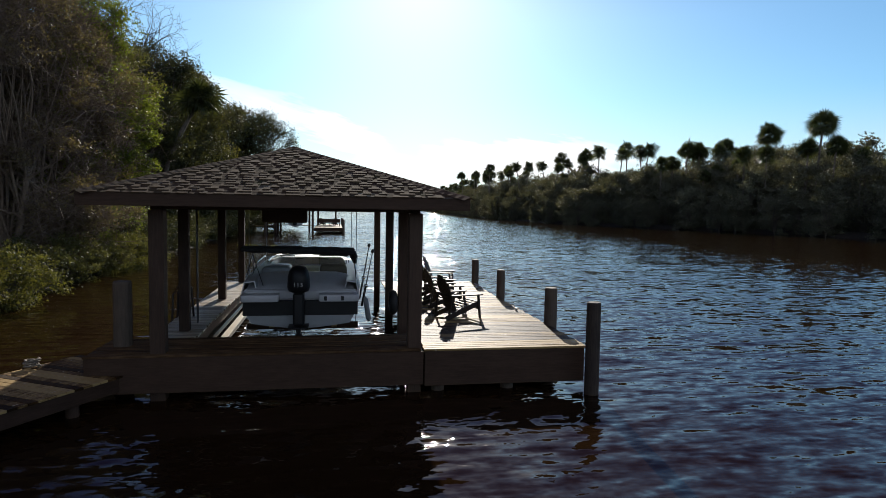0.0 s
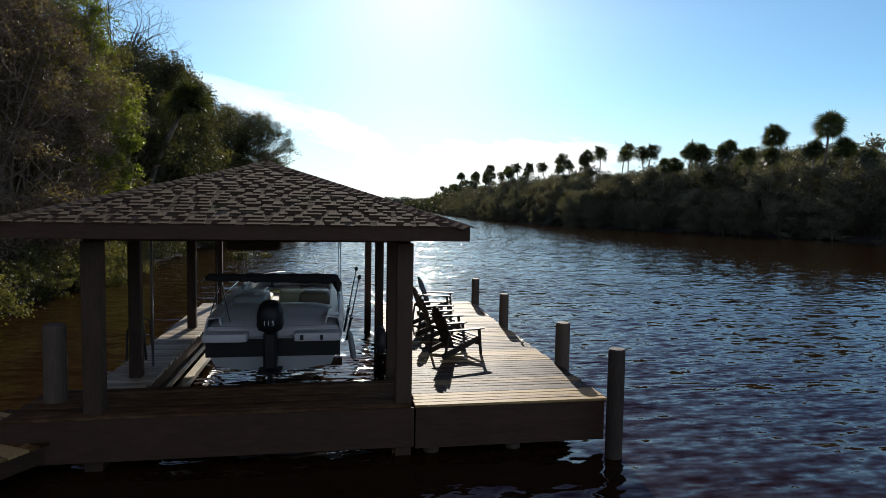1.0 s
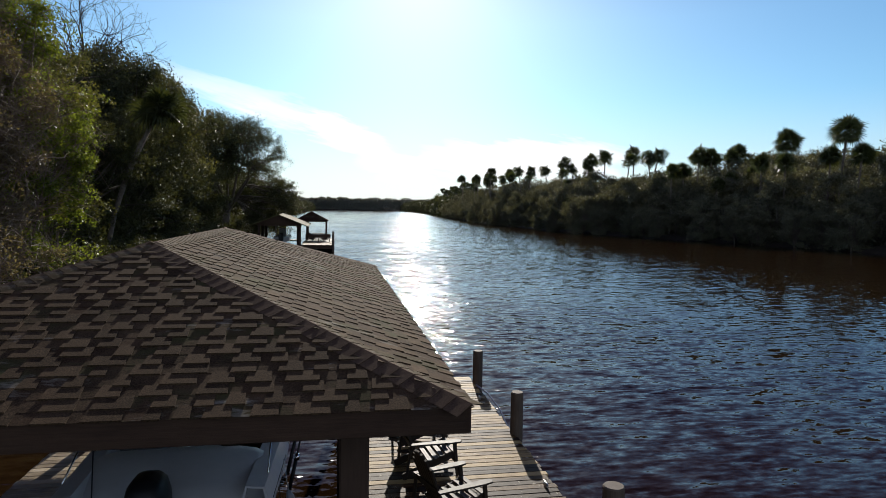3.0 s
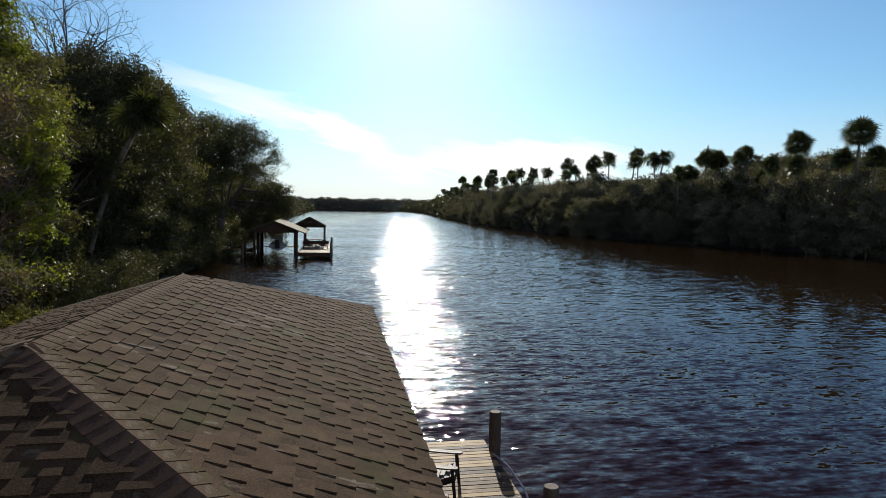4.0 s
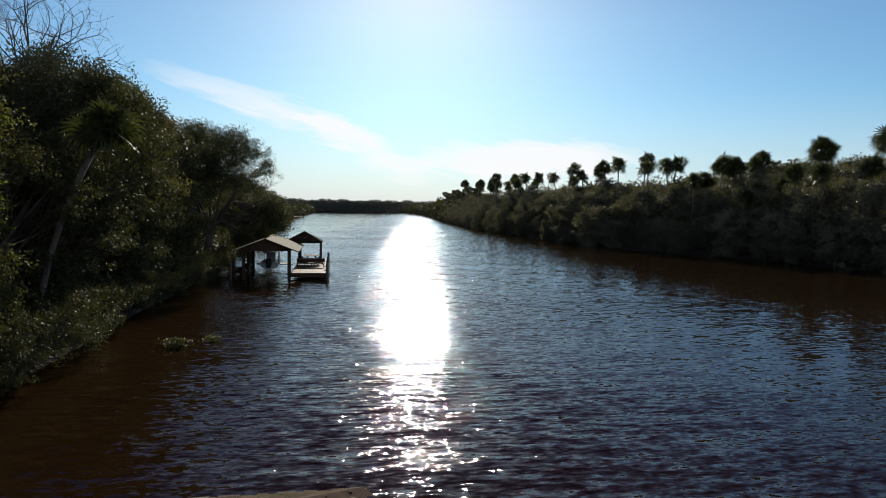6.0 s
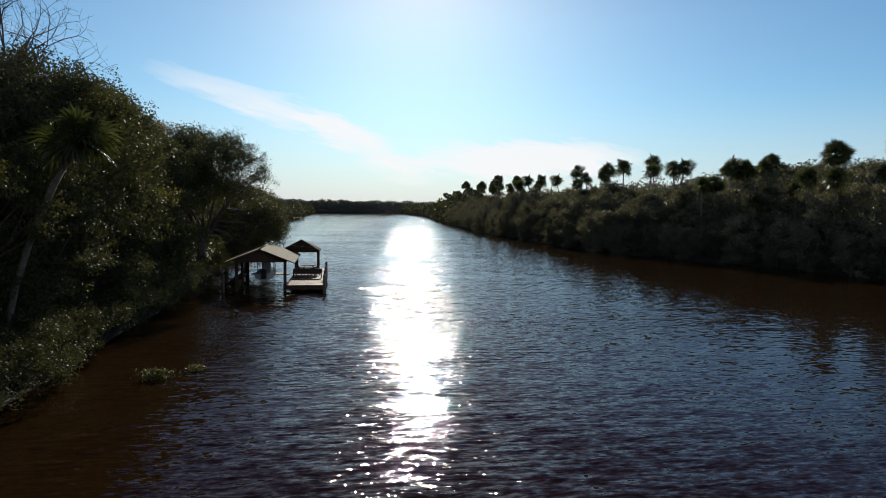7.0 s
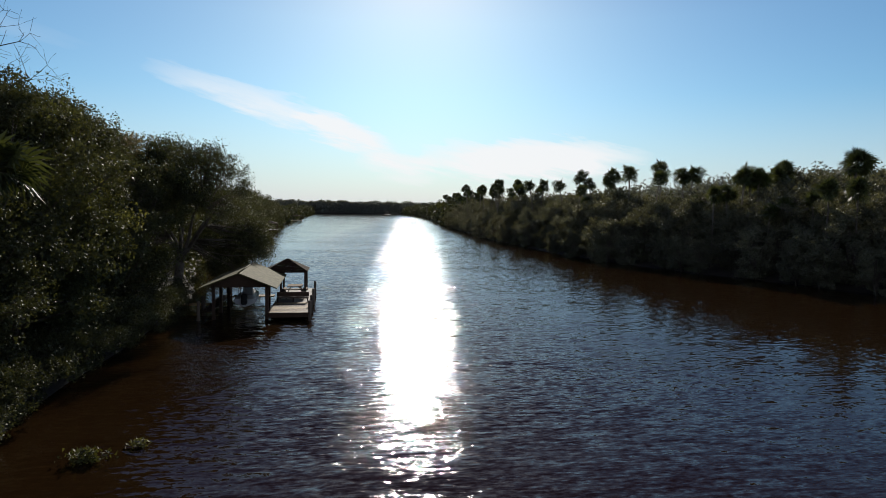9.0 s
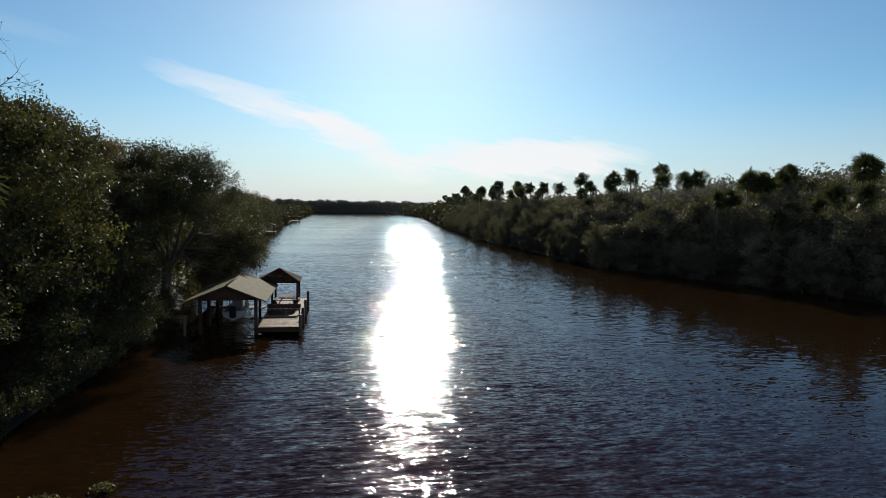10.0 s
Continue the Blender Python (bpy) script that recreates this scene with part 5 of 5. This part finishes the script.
# live oak with hanging moss by the far boathouse
def live_oak(label, seed, height, radius, low, count, n, size, skirt=(), moss=0, trunk=0.45):
    """Short trunk, arching limbs, branches out to leaf clumps on an uneven dome; skirt: clumps hanging low on one side."""
    rng = np.random.default_rng(seed)
    ob = thing("live_oak", label, "tree")
    g = Geo()
    fork = Vector((0.3, 0.2, height * 0.22))
    g.tube([(0, 0, -0.6), (0.1, 0.0, height * 0.1), fork], [trunk * 1.3, trunk, trunk * 0.9], 10)
    nodes = []
    for k in range(10):
        a = k * 2.39996 + rng.normal() * 0.2
        r, z = radius * rng.uniform(0.35, 0.75), height * rng.uniform(0.48, 0.8)
        pts = []
        for t in (0, 0.25, 0.5, 0.75, 1.0):
            bend = Vector(rng.normal(size=3) * 0.35 * t)
            pts.append(fork + Vector((r * math.cos(a) * t ** 0.9, r * math.sin(a) * t ** 0.9, (z - fork.z) * t ** 0.8)) + bend)
        g.tube(pts, [trunk * 0.5, trunk * 0.38, trunk * 0.3, trunk * 0.2, trunk * 0.12], 6, caps=False)
        nodes += pts[1:]
    clumps = []
    for k in range(count):
        a = k * 2.39996 + rng.normal() * 0.5
        up = rng.uniform(-0.25, 1.0)
        flat = math.sqrt(max(0.0, 1 - max(up, 0) ** 2.8)) * (1 if up > 0 else 0.95)
        deep = 1 - 0.42 * rng.random() ** 1.7
        mid = height * low + (height * (1 - low)) * 0.42
        half = height - mid
        clumps.append((radius * flat * deep * math.cos(a) * rng.uniform(0.85, 1.06), radius * flat * deep * math.sin(a), mid + half * 0.94 * up * deep, radius * rng.uniform(0.12, 0.22)))
    clumps += list(skirt)
    for q in clumps:
        e = Vector(q[:3])
        s = min(nodes, key=lambda v: (v - e).length + 0.6 * max(0.0, v.z - e.z))
        m = (s + e) / 2 + Vector(rng.normal(size=3) * 0.25)
        g.tube([s, m, e], [trunk * 0.13, trunk * 0.09, trunk * 0.03], 4, caps=False)
    part("trunk", g.mesh("trunk", BARK, smooth=True), ob)
    part("crown", leaves_mesh("crown", crown_points(rng, clumps, n, 0.8), size, LEAF_DARK, rng, 0.2), ob)
    mo = []
    for _ in range(moss):
        q = clumps[int(rng.integers(0, len(clumps)))]
        if q[2] > height * 0.6:
            continue
        x, y, z, ln = q[0] + rng.normal() * 0.5, q[1] + rng.normal() * 0.5, q[2], rng.uniform(0.9, 2.2)
        mo += [(x + rng.normal() * 0.10, y + rng.normal() * 0.10, max(0.6, z - ln * t) + rng.normal() * 0.05) for t in np.linspace(0, 1, 26)]
    if mo:
        tagged(part("hanging_moss", leaves_mesh("hanging_moss", mo, 0.30, MOSS, rng, droop=2.5, slim=0.25), ob, "grey hanging moss"), kind="stuff")
    return ob


rng = np.random.default_rng(9)
skirt = [(rng.uniform(1.0, 8.2), rng.uniform(1.5, 6.5), rng.uniform(2.0, 7.4), rng.uniform(0.7, 1.25)) for _ in range(56)] + [(rng.uniform(-8.0, -1.0), rng.uniform(-5, 4), rng.uniform(1.0, 7.5), rng.uniform(0.9, 1.5)) for _ in range(40)]
oak = live_oak("spreading live oak with hanging moss over the far boathouse", 601, 15.7, 6.7, 0.32, 190, 120000, 0.15, skirt, moss=90)
oak.location = (-11.9, 86.0, 0.4)
skirt = [(rng.uniform(-1.5, 3.2), rng.uniform(-3, 3), rng.uniform(0.8, 4.0), rng.uniform(0.5, 0.95)) for _ in range(24)]
oak = live_oak("low live oak reaching out over the river", 602, 9.4, 4.6, 0.22, 60, 26000, 0.17, skirt, moss=40, trunk=0.25)
oak.location = (-8.2, 93.5, 0.2)
# plants in the water
def water_plant(label, seed, radius, n, h):
    rng = np.random.default_rng(seed)
    c = np.stack([rng.normal(size=n) * radius * 0.5, rng.normal(size=n) * radius * 0.28, rng.uniform(0.02, h, n)], 1)
    ob = new("water_plant", leaves_mesh("water_plant", c, 0.16, LEAF, rng))
    return tagged(ob, label, "water plant", "water plants", "stuff")


water_plant("clump of green water plants floating near the bank", 1, 0.75, 320, 0.4).location = (-5.75, 46.3, 0)
water_plant("small sprig of water plants by the clump", 2, 0.4, 90, 0.3).location = (-4.3, 47.5, 0)


# ---- boards, shingles ----
planks(dock, PX0, PX1, PY0, PY1, DECK, 1, 6)
# front boards under the roof get the shade in their colour
planks(catwalk, -3.95, 1.56, 10.74, 12.14, DECK, 2, mat=BROWN_SHADE_WOOD)
# side boards carry the sun's brightness in their pale tone
planks(catwalk, -3.34, -2.52, 12.16, 20.9, DECK, 3, mat=PALE_PLANK)
planks(neighbour, -2.1, 1.25, 74.5, 80.0, 0.71, 4, 3)
slab("deck_surface", PLANK, neighbour, -2.1, 1.22, 80.01, 90.0, 0.665, 0.71)
rnd = random.Random(5)
gm = []
for _ in range(3):
    g = Geo()
    g.box(-plank_w / 2, plank_w / 2, -0.91 + rnd.uniform(-0.02, 0.02), 0.91 + rnd.uniform(-0.02, 0.02), -0.038, 0)
    gm.append(g.mesh("plank", PLANK, 0.003))
for k in range(108):
    part("plank", rnd.choice(gm), gangway, m=pose(-0.90 + (k + 0.5) * 0.147, 0, DECK - 0.044, 0, 0, rnd.uniform(-0.3, 0.3)))

CAP_SHINGLE = shingle_stone("cap_shingle_stone", (0.040, 0.024, 0.016), (0.135, 0.090, 0.060))
COURSE = 0.143
rise = (RZ - EZ) / HALF
slope_len = math.hypot(HALF, RZ - EZ)
LAP, TAB = 0.0025, 0.0108


def slope_frame(origin, along, inward):
    """Along the eave, up the slope, out of it."""
    a, i = Vector(along), Vector(inward)
    up = (i + Vector((0, 0, rise))).normalized()
    nrm = a.cross(up)
    m = Matrix((a, up, nrm)).transposed().to_4x4()
    m.translation = Vector(origin)
    return m


def wedge(g, m, x0, x1, s0, s1, lo, hi, cut0=0.0, cut1=0.0):
    """A thin piece that is thickest at its lower edge, from s0 to s1 up the slope."""
    pts = [(x0, s0, 0), (x1, s0, 0), (x1 - cut1, s1, 0), (x0 + cut0, s1, 0), (x0, s0, hi), (x1, s0, hi), (x1 - cut1, s1, lo), (x0 + cut0, s1, lo)]
    g.add([tuple(m @ Vector(p)) for p in pts], [(4, 5, 6, 7), (0, 1, 5, 4), (1, 2, 6, 5), (3, 0, 4, 7)])


SLOPES = [((EX0, EY0, EZ), (1, 0, 0), (0, 1, 0), EX1 - EX0), ((EX1, EY0, EZ), (0, 1, 0), (-1, 0, 0), EY1 - EY0),
          ((EX1, EY1, EZ), (-1, 0, 0), (0, -1, 0), EX1 - EX0), ((EX0, EY1, EZ), (0, -1, 0), (1, 0, 0), EY1 - EY0)]
tab_meshes = {}


def tab_mesh(width):
    """One raised shingle tab of that width in centimetres, slightly tapered."""
    if width not in tab_meshes:
        g = Geo()
        w = width / 100
        wedge(g, Matrix.Identity(4), -w / 2, w / 2, -0.006, COURSE + 0.02, LAP + 0.001, LAP + TAB + 0.002, 0.012, 0.012)
        tab_meshes[width] = g.mesh("shingle", SHINGLE)
    return tab_meshes[width]


rnd = random.Random(21)
rest, strips = Geo(), Geo()
for side, (o, a, i, width) in enumerate(SLOPES):
    m = slope_frame(o, a, i)
    for k in range(int(slope_len / COURSE) + 1):
        s0 = k * COURSE - 0.02
        s1 = min(s0 + COURSE + 0.01, slope_len)
        run = max(s0, 0) * HALF / slope_len
        run1 = s1 * HALF / slope_len
        if width - 2 * run1 < 0.05 and side in (0, 2):
            run1 = width / 2 - 0.01
        wedge(strips, m, run - 0.01, width - run + 0.01, s0, s1, 0.0005, LAP, run1 - run, run1 - run)
        x = run + rnd.uniform(0.02, 0.2)
        while x < width - run - 0.12:
            w = rnd.choice((12, 14, 17, 20, 23, 27))
            if x + w / 100 > width - run - 0.06:
                break
            at = m @ Matrix.Translation((x + w / 200, s0 + rnd.uniform(-0.004, 0.004), 0.0))
            if side == 0:
                part("shingle", tab_mesh(w), roof, m=at)
            else:
                wedge(rest, at, -w / 200, w / 200, -0.006, COURSE + 0.02, LAP + 0.001, LAP + TAB + 0.002, 0.012, 0.012)
            x += w / 100 + rnd.choice((0.08, 0.10, 0.13, 0.17, 0.21))
me = bpy.data.meshes.new("shingle_course")
me.from_pydata(strips.v, [], strips.f)
me.materials.append(SHINGLE)
tagged(part("shingle_course", me, roof), kind="stuff")
me = bpy.data.meshes.new("shingle_rest")
me.from_pydata(rest.v, [], rest.f)
me.materials.append(SHINGLE)
tagged(part("shingle_rest", me, roof), kind="stuff")


def cap_mesh(drop):
    g = Geo()
    w, n = 0.19, 0.20
    g.add([(-0.02, -w, -drop * w - 0.008), (-0.02, 0, 0.003), (-0.02, w, -drop * w - 0.008), (n, -w * 0.93, -drop * w - 0.013), (n, 0, -0.003), (n, w * 0.93, -drop * w - 0.013),
           (-0.02, -w, -drop * w - 0.018), (-0.02, 0, -0.006), (-0.02, w, -drop * w - 0.018)], [(0, 3, 4, 1), (1, 4, 5, 2), (6, 0, 1, 7), (7, 1, 2, 8)])
    return g.mesh("cap_shingle", CAP_SHINGLE)


hip_cap, ridge_cap = cap_mesh(0.237), cap_mesh(rise)
for start, end, me in (((EX1, EY0, EZ), (CX, RY0, RZ), hip_cap), ((EX0, EY0, EZ), (CX, RY0, RZ), hip_cap), ((EX1, EY1, EZ), (CX, RY1, RZ), hip_cap), ((EX0, EY1, EZ), (CX, RY1, RZ), hip_cap), ((CX, RY0 - 0.05, RZ), (CX, RY1 + 0.05, RZ), ridge_cap)):
    p, q = Vector(start), Vector(end)
    d = (q - p).normalized()
    yv = Vector((0, 0, 1)).cross(d).normalized()
    zv = d.cross(yv)
    base = Matrix((d, yv, zv)).transposed().to_4x4()
    count = int((q - p).length / 0.145)
    for k in range(count):
        mm = base.copy()
        mm.translation = p + d * (k * 0.145 + 0.02) + zv * 0.020
        part("cap_shingle", me, roof, m=mm)
